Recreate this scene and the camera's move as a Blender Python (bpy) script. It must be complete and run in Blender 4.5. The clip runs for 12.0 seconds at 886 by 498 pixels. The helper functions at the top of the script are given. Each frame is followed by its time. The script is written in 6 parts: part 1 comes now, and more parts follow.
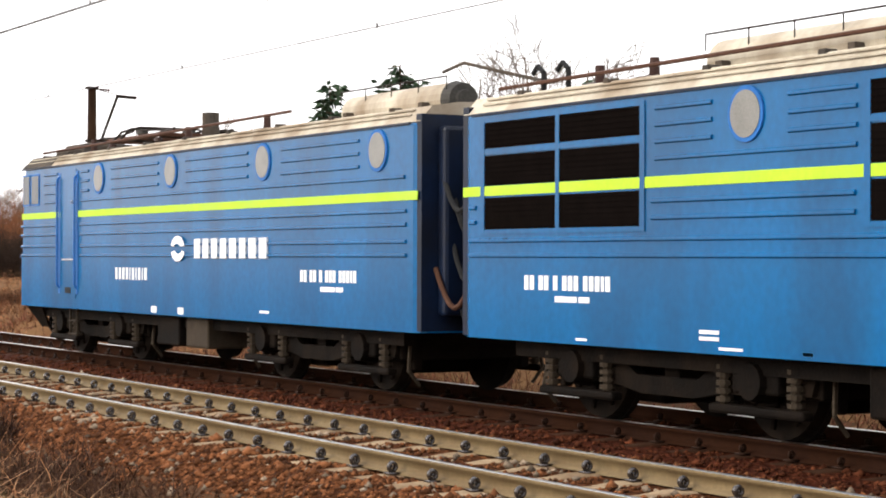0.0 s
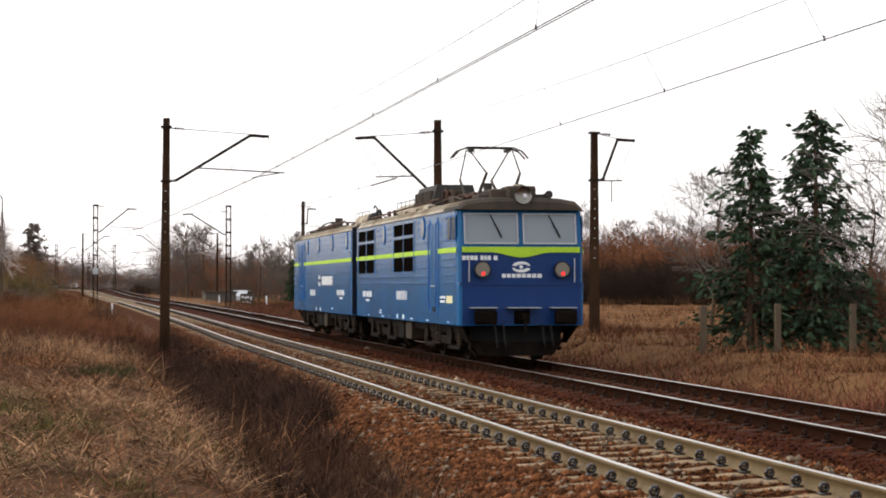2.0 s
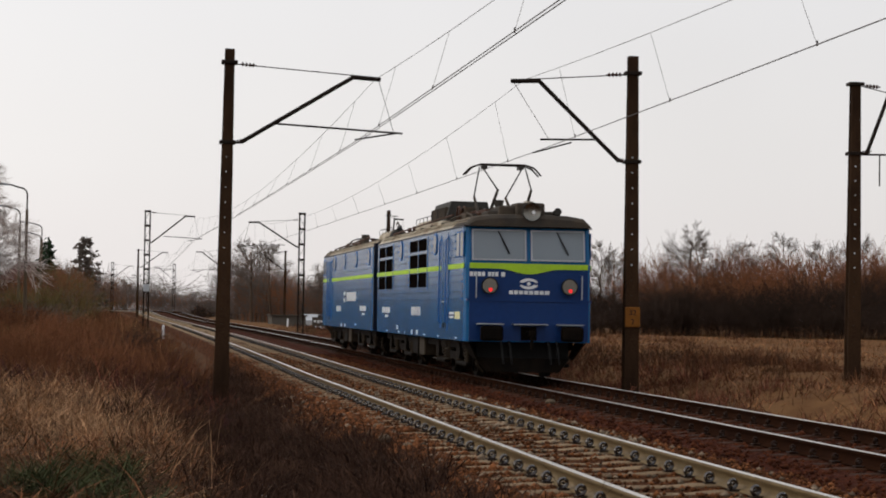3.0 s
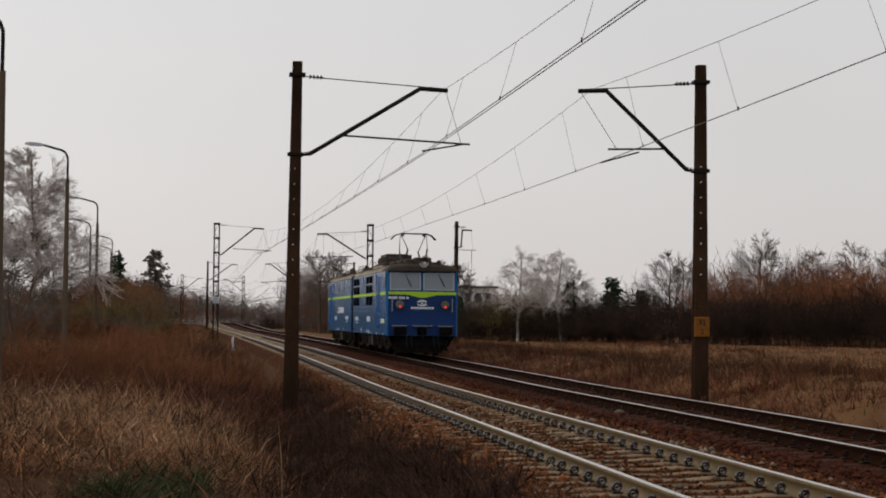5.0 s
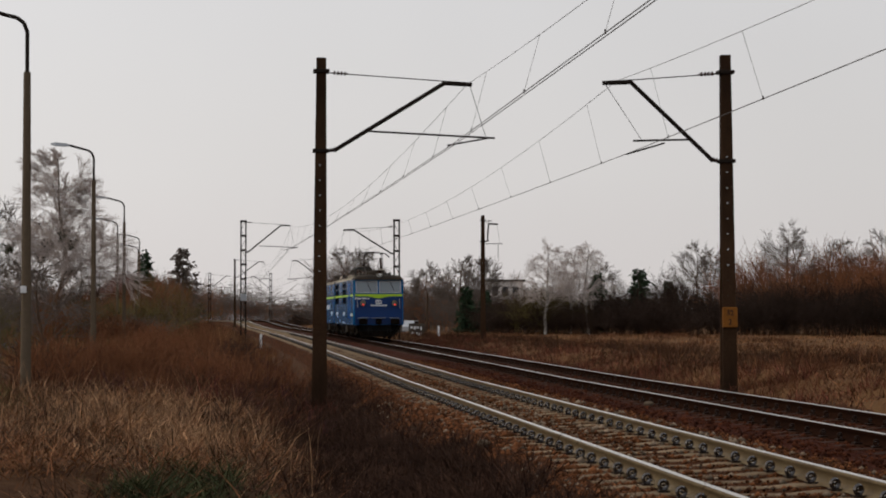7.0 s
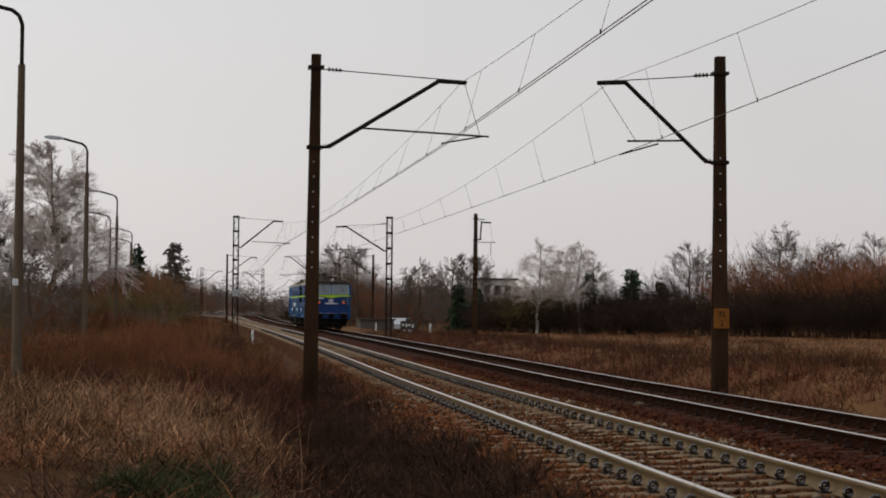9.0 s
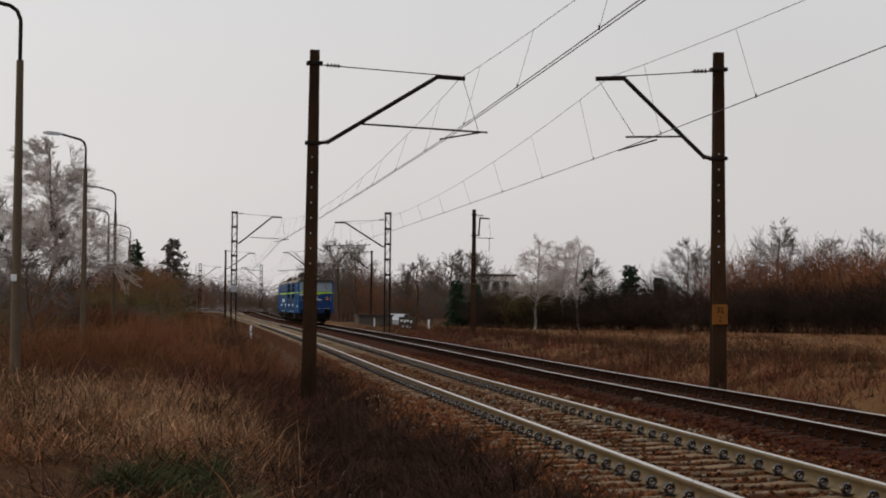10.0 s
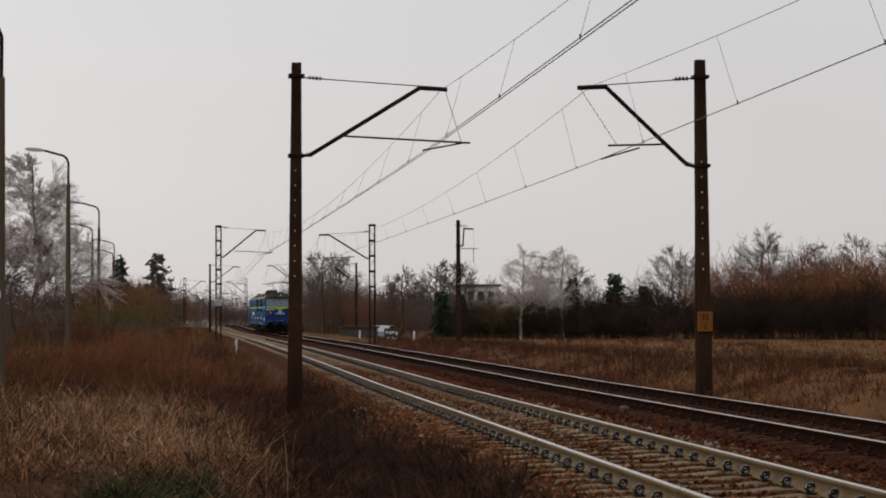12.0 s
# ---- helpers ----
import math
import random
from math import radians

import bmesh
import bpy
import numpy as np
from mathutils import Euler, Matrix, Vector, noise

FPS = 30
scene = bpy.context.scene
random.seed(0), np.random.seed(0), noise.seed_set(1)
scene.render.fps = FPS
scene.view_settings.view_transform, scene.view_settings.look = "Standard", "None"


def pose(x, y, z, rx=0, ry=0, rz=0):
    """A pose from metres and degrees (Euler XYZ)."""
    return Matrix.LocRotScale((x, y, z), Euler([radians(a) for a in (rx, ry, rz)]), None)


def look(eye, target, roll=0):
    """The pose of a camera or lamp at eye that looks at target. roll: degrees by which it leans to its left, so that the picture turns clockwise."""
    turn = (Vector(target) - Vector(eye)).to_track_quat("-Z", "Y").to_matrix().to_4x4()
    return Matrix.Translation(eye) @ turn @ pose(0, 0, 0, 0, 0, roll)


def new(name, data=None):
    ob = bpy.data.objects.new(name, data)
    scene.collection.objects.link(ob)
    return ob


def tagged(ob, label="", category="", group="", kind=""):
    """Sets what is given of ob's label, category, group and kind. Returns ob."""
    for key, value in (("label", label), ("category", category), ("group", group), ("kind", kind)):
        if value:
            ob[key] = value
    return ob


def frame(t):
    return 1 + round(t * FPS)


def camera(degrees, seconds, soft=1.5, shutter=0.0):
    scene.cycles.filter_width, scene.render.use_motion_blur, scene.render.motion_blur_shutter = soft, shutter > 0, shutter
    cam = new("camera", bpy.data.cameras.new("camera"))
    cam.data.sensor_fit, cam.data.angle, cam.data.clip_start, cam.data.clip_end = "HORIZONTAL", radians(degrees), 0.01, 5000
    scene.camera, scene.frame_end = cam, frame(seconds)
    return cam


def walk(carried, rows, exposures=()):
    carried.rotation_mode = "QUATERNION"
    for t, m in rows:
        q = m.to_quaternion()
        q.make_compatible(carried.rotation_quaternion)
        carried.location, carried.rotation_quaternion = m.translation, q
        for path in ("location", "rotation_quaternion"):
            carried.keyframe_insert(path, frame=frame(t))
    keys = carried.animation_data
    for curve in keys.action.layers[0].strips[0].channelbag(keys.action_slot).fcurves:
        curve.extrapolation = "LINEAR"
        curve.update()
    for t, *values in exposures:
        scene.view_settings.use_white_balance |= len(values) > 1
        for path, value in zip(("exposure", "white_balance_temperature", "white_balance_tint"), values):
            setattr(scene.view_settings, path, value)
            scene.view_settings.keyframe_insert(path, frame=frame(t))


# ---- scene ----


def eye(x, y, z, yaw, pitch, roll):
    return pose(x, y, z, 0, 0, yaw) @ pose(0, 0, 0, 90 + pitch) @ pose(0, 0, 0, 0, 0, roll)


PATH = (
    (0.0, -4.20, -14.79, 1.66, -28.89, 0.28, 0.17),
    (0.5, -2.30, -16.42, 1.50, -20.30, 1.30, 0.30),
    (1.0, -1.75, -21.00, 1.55, -15.50, 1.05, 0.10),
    (1.5, -1.70, -27.14, 1.60, -12.04, 0.96, 0.04),
    (2.0, -1.14, -22.37, 1.62, -10.42, 1.06, 0.02),
    (2.5, -0.73, -10.56, 1.53, -9.62, 1.36, 0.20),
    (3.0, 0.0, 0.0, 1.336, -8.629, 1.861, 0.994),
    (3.5, 0.0, 0.0, 1.336, -7.329, 1.855, 0.519),
    (5.5, 0.0, 0.0, 1.336, -6.570, 2.178, 0.639),
    (6.0, 0.0, 0.0, 1.336, -6.409, 2.127, 0.389),
    (6.5, 0.0, 0.0, 1.336, -6.138, 2.081, 0.253),
    (7.0, 0.0, 0.0, 1.336, -5.951, 1.973, -0.110),
    (9.0, 0.0, 0.0, 1.336, -6.159, 1.915, 0.599),
    (9.5, 0.0, 0.0, 1.336, -6.237, 1.917, 0.763),
    (10.0, 0.0, 0.0, 1.336, -6.204, 1.798, 0.615),
    (10.5, 0.0, 0.0, 1.336, -6.366, 1.789, 0.228),
    (11.0, 0.0, 0.0, 1.336, -6.617, 1.946, -0.011),
    (11.5, 0.0, 0.0, 1.336, -6.655, 2.067, -0.028),
    (12.0, 0.0, 0.0, 1.336, -6.646, 2.107, -0.210),
)
EXPOSURES = ((0.0, 1.62), (0.5, 1.66), (1.0, 1.64), (1.5, 1.26), (2.0, 0.98), (2.5, 0.70), (3.0, 0.28), (3.5, 0.24), (5.5, -0.03), (12.0, -0.03))
cam = camera(24.635, 12.0, soft=1.9)
walk(cam, [(r[0], eye(*r[1:])) for r in PATH], EXPOSURES)

# ---- overcast sky and a weak, very wide sun behind the cloud ----
SUN_EL, SUN_AZ = radians(28), radians(-72)


def make_world():
    w = bpy.data.worlds.new("overcast_sky")
    scene.world = w
    w.use_nodes = True
    nt = w.node_tree
    nt.nodes.clear()
    N, L = nt.nodes.new, nt.links.new
    out, bg = N("ShaderNodeOutputWorld"), N("ShaderNodeBackground")
    sky = N("ShaderNodeTexSky")
    sky.sky_type, sky.sun_disc = "NISHITA", False
    sky.sun_elevation, sky.sun_rotation = SUN_EL, SUN_AZ
    sky.dust_density, sky.air_density = 6.0, 1.2
    dim = N("ShaderNodeVectorMath")
    dim.operation = "SCALE"
    dim.inputs["Scale"].default_value = 0.10
    L(sky.outputs[0], dim.inputs[0])
    tex = N("ShaderNodeTexCoord")
    sep = N("ShaderNodeSeparateXYZ")
    L(tex.outputs["Generated"], sep.inputs[0])
    ramp = N("ShaderNodeValToRGB")
    e = ramp.color_ramp.elements
    e[0].position, e[0].color = 0.0, (0.645, 0.605, 0.595, 1)
    e[1].position, e[1].color = 0.45, (0.62, 0.635, 0.675, 1)
    m = e.new(0.07)
    m.color = (0.665, 0.645, 0.64, 1)
    L(sep.outputs["Z"], ramp.inputs[0])
    noi = N("ShaderNodeTexNoise")
    noi.inputs["Scale"].default_value, noi.inputs["Detail"].default_value = 2.2, 4
    L(tex.outputs["Generated"], noi.inputs["Vector"])
    mr = N("ShaderNodeMapRange")
    mr.inputs["From Min"].default_value, mr.inputs["From Max"].default_value = 0.3, 0.7
    mr.inputs["To Min"].default_value, mr.inputs["To Max"].default_value = 0.94, 1.06
    L(noi.outputs[0], mr.inputs["Value"])
    cl = N("ShaderNodeVectorMath")
    cl.operation = "SCALE"
    L(ramp.outputs[0], cl.inputs[0])
    L(mr.outputs[0], cl.inputs["Scale"])
    side = N("ShaderNodeMapRange")
    side.inputs["From Min"].default_value, side.inputs["From Max"].default_value = -1.0, 1.0
    side.inputs["To Min"].default_value, side.inputs["To Max"].default_value = 1.36, 0.66
    L(sep.outputs["X"], side.inputs["Value"])
    toward = N("ShaderNodeVectorMath")
    toward.operation = "SCALE"
    L(cl.outputs[0], toward.inputs[0])
    L(side.outputs[0], toward.inputs["Scale"])
    mix = N("ShaderNodeMix")
    mix.data_type = "RGBA"
    mix.inputs["Factor"].default_value = 0.88
    L(dim.outputs[0], mix.inputs["A"])
    L(toward.outputs[0], mix.inputs["B"])
    L(mix.outputs["Result"], bg.inputs[0])
    bg.inputs[1].default_value = 1.2
    L(bg.outputs[0], out.inputs[0])


make_world()
sun_data = bpy.data.lights.new("sun", "SUN")
sun_data.energy, sun_data.angle, sun_data.color = 0.6, radians(25), (1.0, 0.95, 0.88)
sun = new("sun", sun_data)
sun.matrix_world = look((-60, 20, 34), (0, 0, 0))


# ---- materials ----
def mat(name, base, rough=0.7, metal=0.0, vary=0.25, scale=6.0, bump=0.0, bscale=40.0, dirt=None, dirt_amount=0.0, dscale=1.2, obj_random=0.0, island=0.0, coat=0.0, streak=1.0, spec=0.05):
    """A base colour with a coarse and a fine variation, an optional second colour in stains, and fine relief."""
    m = bpy.data.materials.new(name)
    m.use_nodes = True
    nt = m.node_tree
    N, L = nt.nodes.new, nt.links.new
    b = nt.nodes["Principled BSDF"]
    b.inputs["Roughness"].default_value, b.inputs["Metallic"].default_value = rough, metal
    b.inputs["Coat Weight"].default_value = coat
    b.inputs["Specular IOR Level"].default_value = spec
    tc = N("ShaderNodeTexCoord")
    mp = N("ShaderNodeMapping")
    mp.inputs["Scale"].default_value = (1, 1, streak)
    L(tc.outputs["Object"], mp.inputs[0])
    n1, n2 = N("ShaderNodeTexNoise"), N("ShaderNodeTexNoise")
    n1.inputs["Scale"].default_value, n1.inputs["Detail"].default_value = scale, 5
    n2.inputs["Scale"].default_value, n2.inputs["Detail"].default_value = scale * 9, 3
    L(mp.outputs[0], n1.inputs["Vector"])
    L(tc.outputs["Object"], n2.inputs["Vector"])
    ad = N("ShaderNodeMath")
    ad.operation = "ADD"
    L(n1.outputs[0], ad.inputs[0])
    L(n2.outputs[0], ad.inputs[1])
    mr = N("ShaderNodeMapRange")
    mr.inputs["From Min"].default_value, mr.inputs["From Max"].default_value = 0.65, 1.35
    mr.inputs["To Min"].default_value, mr.inputs["To Max"].default_value = 1 - vary, 1 + vary
    L(ad.outputs[0], mr.inputs["Value"])
    value = mr.outputs[0]
    if obj_random or island:
        src = N("ShaderNodeObjectInfo").outputs["Random"] if obj_random else N("ShaderNodeNewGeometry").outputs["Random Per Island"]
        r2 = N("ShaderNodeMapRange")
        a = obj_random or island
        r2.inputs["To Min"].default_value, r2.inputs["To Max"].default_value = 1 - a, 1 + a
        L(src, r2.inputs["Value"])
        mu = N("ShaderNodeMath")
        mu.operation = "MULTIPLY"
        L(value, mu.inputs[0])
        L(r2.outputs[0], mu.inputs[1])
        value = mu.outputs[0]
    sc = N("ShaderNodeVectorMath")
    sc.operation = "SCALE"
    sc.inputs[0].default_value = base
    L(value, sc.inputs["Scale"])
    col = sc.outputs[0]
    if dirt:
        n3 = N("ShaderNodeTexNoise")
        n3.inputs["Scale"].default_value, n3.inputs["Detail"].default_value = dscale, 6
        L(mp.outputs[0], n3.inputs["Vector"])
        r3 = N("ShaderNodeMapRange")
        r3.inputs["From Min"].default_value, r3.inputs["From Max"].default_value = 0.42, 0.68
        r3.inputs["To Max"].default_value = dirt_amount
        L(n3.outputs[0], r3.inputs["Value"])
        mx = N("ShaderNodeMix")
        mx.data_type = "RGBA"
        L(r3.outputs[0], mx.inputs["Factor"])
        L(col, mx.inputs["A"])
        mx.inputs["B"].default_value = (*dirt, 1)
        col = mx.outputs["Result"]
    L(col, b.inputs["Base Color"])
    if bump:
        nb, bu = N("ShaderNodeTexNoise"), N("ShaderNodeBump")
        nb.inputs["Scale"].default_value, nb.inputs["Detail"].default_value = bscale, 4
        L(tc.outputs["Object"], nb.inputs["Vector"])
        L(nb.outputs[0], bu.inputs["Height"])
        bu.inputs["Strength"].default_value, bu.inputs["Distance"].default_value = bump, 0.02
        L(bu.outputs[0], b.inputs["Normal"])
    return m


def glow(name, colour, strength):
    m = bpy.data.materials.new(name)
    m.use_nodes = True
    b = m.node_tree.nodes["Principled BSDF"]
    b.inputs["Base Color"].default_value = (*colour, 1)
    b.inputs["Emission Color"].default_value = (*colour, 1)
    b.inputs["Emission Strength"].default_value = strength
    return m


BLUE = mat("blue_paint", (0.0010, 0.0800, 0.2120), 0.22, 0, 0.16, 1.2, 0.02, 9, (0.0120, 0.0420, 0.0900), 0.45, 1.1, streak=0.3, spec=0.20)
DEEP = mat("deep_blue_paint", (0.0017, 0.0255, 0.1148), 0.42, 0, 0.12, 1.2, 0.03, 30, (0.0170, 0.0298, 0.0510), 0.25, 1.1, streak=0.35, spec=0.22)
# much darker blue than the sides, with near-black blotches: end walls, ducts, gutter
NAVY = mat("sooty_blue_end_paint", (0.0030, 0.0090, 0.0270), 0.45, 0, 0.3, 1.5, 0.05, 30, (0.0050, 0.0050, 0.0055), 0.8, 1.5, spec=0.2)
LIME = mat("lime_stripe_paint", (0.36, 0.56, 0.035), 0.45, 0, 0.12, 2.0, 0.0, 30, (0.30, 0.36, 0.10), 0.3, 1.3)
BEIGE = mat("beige_roof_paint", (0.3960, 0.3500, 0.2720), 0.65, 0, 0.18, 1.5, 0.05, 20, (0.1584, 0.1050, 0.0612), 0.75, 1.3, streak=0.3)
SOOT = mat("sooty_roof_paint", (0.050, 0.043, 0.036), 0.8, 0, 0.3, 3, 0.1, 25, (0.10, 0.07, 0.045), 0.5, 2.0)
DARKBOX = mat("dark_grille_metal", (0.05, 0.047, 0.042), 0.7, 0.3, 0.3, 4, 0.1, 25)
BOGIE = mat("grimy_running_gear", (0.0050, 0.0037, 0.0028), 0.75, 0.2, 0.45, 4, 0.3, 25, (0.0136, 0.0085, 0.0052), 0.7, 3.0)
SPRING = mat("brown_steel_spring", (0.0396, 0.0296, 0.0205), 0.65, 0.4, 0.35, 6, 0.15, 30)
RUSTY = mat("rusty_copper_pipe", (0.0675, 0.0325, 0.0209), 0.65, 0.3, 0.3, 8)
LOUVRE = mat("black_louvre", (0.0045, 0.0034, 0.0030), 0.8, 0, 0.3, 5, spec=0.0)
FRAMEBLUE = mat("window_frame_blue", (0.022, 0.11, 0.32), 0.45, 0, 0.15, 3)
ALU = mat("dull_white_frame", (0.34, 0.35, 0.36), 0.5, 0.3, 0.1, 4)
WHITE = mat("white_lettering", (0.6800, 0.6800, 0.6708), 0.55, 0, 0.06, 8, dirt=(0.3400, 0.3570, 0.3870), dirt_amount=0.3, dscale=6)
YELLOWISH = mat("cream_plate", (0.62, 0.58, 0.34), 0.6, 0, 0.12, 8)
PORT = mat("porthole_dusty_glass", (0.13, 0.125, 0.11), 0.25, 0, 0.2, 5, spec=0.5)
RUBBER = mat("black_rubber", (0.02, 0.02, 0.02), 0.8, 0, 0.2, 10)
CHROME = mat("lamp_reflector", (0.17, 0.16, 0.14), 0.22, 1.0, 0.05, 5)
TAIL = glow("red_tail_light", (0.9, 0.02, 0.02), 0.55)
GLASS = bpy.data.materials.new("windscreen_glass")
GLASS.use_nodes = True
_g = GLASS.node_tree.nodes["Principled BSDF"]
_g.inputs["Base Color"].default_value = (0.25, 0.29, 0.32, 1)
_g.inputs["Roughness"].default_value, _g.inputs["Transmission Weight"].default_value, _g.inputs["IOR"].default_value = 0.04, 0.35, 1.5

RAIL = mat("weathered_rail_steel", (0.1418, 0.1003, 0.0508), 0.6, 0.25, 0.2, 2.5, 0.05, 60, (0.0925, 0.0546, 0.0247), 0.5, 1.5)
RAILRUST = mat("rust_brown_rail_steel", (0.0200, 0.0086, 0.0048), 0.95, 0.0, 0.25, 2.5, 0.05, 60, (0.0154, 0.0084, 0.0066), 0.5, 1.5, spec=0.0)
RAILTOP = mat("polished_rail_head", (0.50, 0.46, 0.41), 0.30, 1.0, 0.10, 6)
SLEEPER = mat("weathered_concrete_sleeper", (0.2152, 0.1503, 0.0892), 0.85, 0, 0.3, 3, 0.25, 25, (0.0893, 0.0504, 0.0255), 0.7, 2.0, obj_random=0.25)
SLEEPERD = mat("rust_stained_sleeper", (0.0363, 0.0160, 0.0080), 0.85, 0, 0.3, 3, 0.25, 25, (0.0275, 0.0115, 0.0059), 0.7, 2.0, obj_random=0.25)
CLIP = mat("oily_black_fastening", (0.030, 0.022, 0.018), 0.24, 0.3, 0.4, 20, spec=0.6)
CLIPB = mat("rust_brown_fastening", (0.022, 0.011, 0.007), 0.55, 0.4, 0.3, 20)
CONCRETE = mat("weathered_mast_concrete", (0.0470, 0.0250, 0.0130), 0.85, 0, 0.4, 4, 0.35, 30, (0.0150, 0.0080, 0.0048), 0.85, 1.8, streak=0.3)
PALECONC = mat("pale_lamp_concrete", (0.105, 0.078, 0.052), 0.85, 0, 0.15, 2, 0.15, 30)
STEEL = mat("dark_steel_arm", (0.0210, 0.0154, 0.0120), 0.65, 0.4, 0.25, 6)
WIRE = mat("bronze_wire", (0.07, 0.06, 0.055), 0.5, 0.6, 0.1, 5)
PORCELAIN = mat("brown_porcelain", (0.045, 0.025, 0.02), 0.25, 0, 0.2, 8)
ORANGE = mat("faded_orange_plate", (0.2040, 0.0790, 0.0162), 0.6, 0, 0.2, 8)
BARK = mat("grey_brown_bark", (0.0808, 0.0520, 0.0343), 0.9, 0, 0.3, 5, 0.2, 30)
TWIG = mat("grey_twigs", (0.1237, 0.0990, 0.0825), 0.9, 0, 0.3, 2)
TWIGRED = mat("russet_twigs", (0.1799, 0.0741, 0.0346), 0.9, 0, 0.35, 0.5, obj_random=0.3)
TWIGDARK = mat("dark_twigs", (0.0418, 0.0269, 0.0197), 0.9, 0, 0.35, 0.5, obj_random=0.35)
TWIGOLIVE = mat("olive_yellow_twigs", (0.1152, 0.0900, 0.0324), 0.9, 0, 0.35, 0.5, obj_random=0.2)
WEEDSTEM = mat("dead_weed_stems", (0.0600, 0.0294, 0.0160), 0.9, 0, 0.35, 0.6, obj_random=0.4, island=0.0)
PLUM = mat("plum_brown_canes", (0.058, 0.024, 0.022), 0.9, 0, 0.35, 0.6, obj_random=0.35)
BIRCHBARK = mat("white_birch_bark", (0.42, 0.38, 0.34), 0.85, 0, 0.2, 3, dirt=(0.05, 0.045, 0.04), dirt_amount=0.8, dscale=4)
BIRCHTWIG = mat("pale_birch_twigs", (0.46, 0.39, 0.35), 0.9, 0, 0.3, 1.0)
NEEDLE = mat("spruce_needles", (0.0312, 0.0499, 0.0269), 0.8, 0, 0.45, 1.5, island=0.5)
MISTLE = mat("mistletoe", (0.045, 0.045, 0.025), 0.8, 0, 0.3, 3)
ROOFTILE = mat("dark_roof_tiles", (0.10, 0.055, 0.045), 0.85, 0, 0.2, 2, 0.2, 15)
PLASTER = mat("pale_plaster", (0.62, 0.58, 0.54), 0.9, 0, 0.1, 1.5)
GREYWALL = mat("grey_garage_concrete", (0.09, 0.078, 0.065), 0.9, 0, 0.15, 1.5)
WINDOWDARK = mat("dark_window_glass", (0.03, 0.035, 0.04), 0.1, 0, 0.1, 2, spec=0.18)
CARWHITE = mat("silver_car_paint", (0.34, 0.35, 0.36), 0.3, 0, 0.05, 2, coat=0.6, spec=0.5)
STONE = mat("rusty_ballast_stones", (0.108, 0.041, 0.016), 0.9, 0, 0.35, 3, island=0.75)
STONEP = mat("pale_grey_ballast_stones", (0.17, 0.125, 0.085), 0.9, 0, 0.35, 3, island=0.6)
STONED = mat("brown_ballast_stones", (0.052, 0.0155, 0.0065), 0.9, 0, 0.35, 3, island=0.65)


def tri_mat(name, cols, rough=0.95, s1=0.35, s2=6.0, bump=0.5, bscale=18.0, voronoi=0.0):
    """Ground: three colours mixed by a coarse and a fine noise, with relief; voronoi adds stones."""
    m = bpy.data.materials.new(name)
    m.use_nodes = True
    nt = m.node_tree
    N, L = nt.nodes.new, nt.links.new
    b = nt.nodes["Principled BSDF"]
    b.inputs["Roughness"].default_value, b.inputs["Specular IOR Level"].default_value = rough, 0.03
    tc = N("ShaderNodeTexCoord")
    outs = []
    for s, d in ((s1, 6), (s2, 6)):
        n = N("ShaderNodeTexNoise")
        n.inputs["Scale"].default_value, n.inputs["Detail"].default_value = s, d
        L(tc.outputs["Object"], n.inputs["Vector"])
        r = N("ShaderNodeMapRange")
        r.inputs["From Min"].default_value, r.inputs["From Max"].default_value = 0.36, 0.64
        L(n.outputs[0], r.inputs["Value"])
        outs.append(r.outputs[0])
    m1, m2 = N("ShaderNodeMix"), N("ShaderNodeMix")
    for mm in (m1, m2):
        mm.data_type = "RGBA"
    m1.inputs["A"].default_value, m1.inputs["B"].default_value = (*cols[0], 1), (*cols[1], 1)
    L(outs[0], m1.inputs["Factor"])
    L(m1.outputs["Result"], m2.inputs["A"])
    m2.inputs["B"].default_value = (*cols[2], 1)
    L(outs[1], m2.inputs["Factor"])
    col = m2.outputs["Result"]
    nb, bu = N("ShaderNodeTexNoise"), N("ShaderNodeBump")
    nb.inputs["Scale"].default_value, nb.inputs["Detail"].default_value = bscale, 6
    L(tc.outputs["Object"], nb.inputs["Vector"])
    height = nb.outputs[0]
    if voronoi:
        v = N("ShaderNodeTexVoronoi")
        v.inputs["Scale"].default_value = voronoi
        L(tc.outputs["Object"], v.inputs["Vector"])
        sep = N("ShaderNodeSeparateColor")
        L(v.outputs["Color"], sep.inputs[0])
        r = N("ShaderNodeMapRange")
        r.inputs["To Min"].default_value, r.inputs["To Max"].default_value = 0.45, 1.6
        L(sep.outputs[0], r.inputs["Value"])
        sc = N("ShaderNodeVectorMath")
        sc.operation = "SCALE"
        L(col, sc.inputs[0])
        L(r.outputs[0], sc.inputs["Scale"])
        col = sc.outputs[0]
        height = v.outputs["Distance"]
    L(col, b.inputs["Base Color"])
    L(height, bu.inputs["Height"])
    bu.inputs["Strength"].default_value, bu.inputs["Distance"].default_value = bump, 0.05
    L(bu.outputs[0], b.inputs["Normal"])
    return m


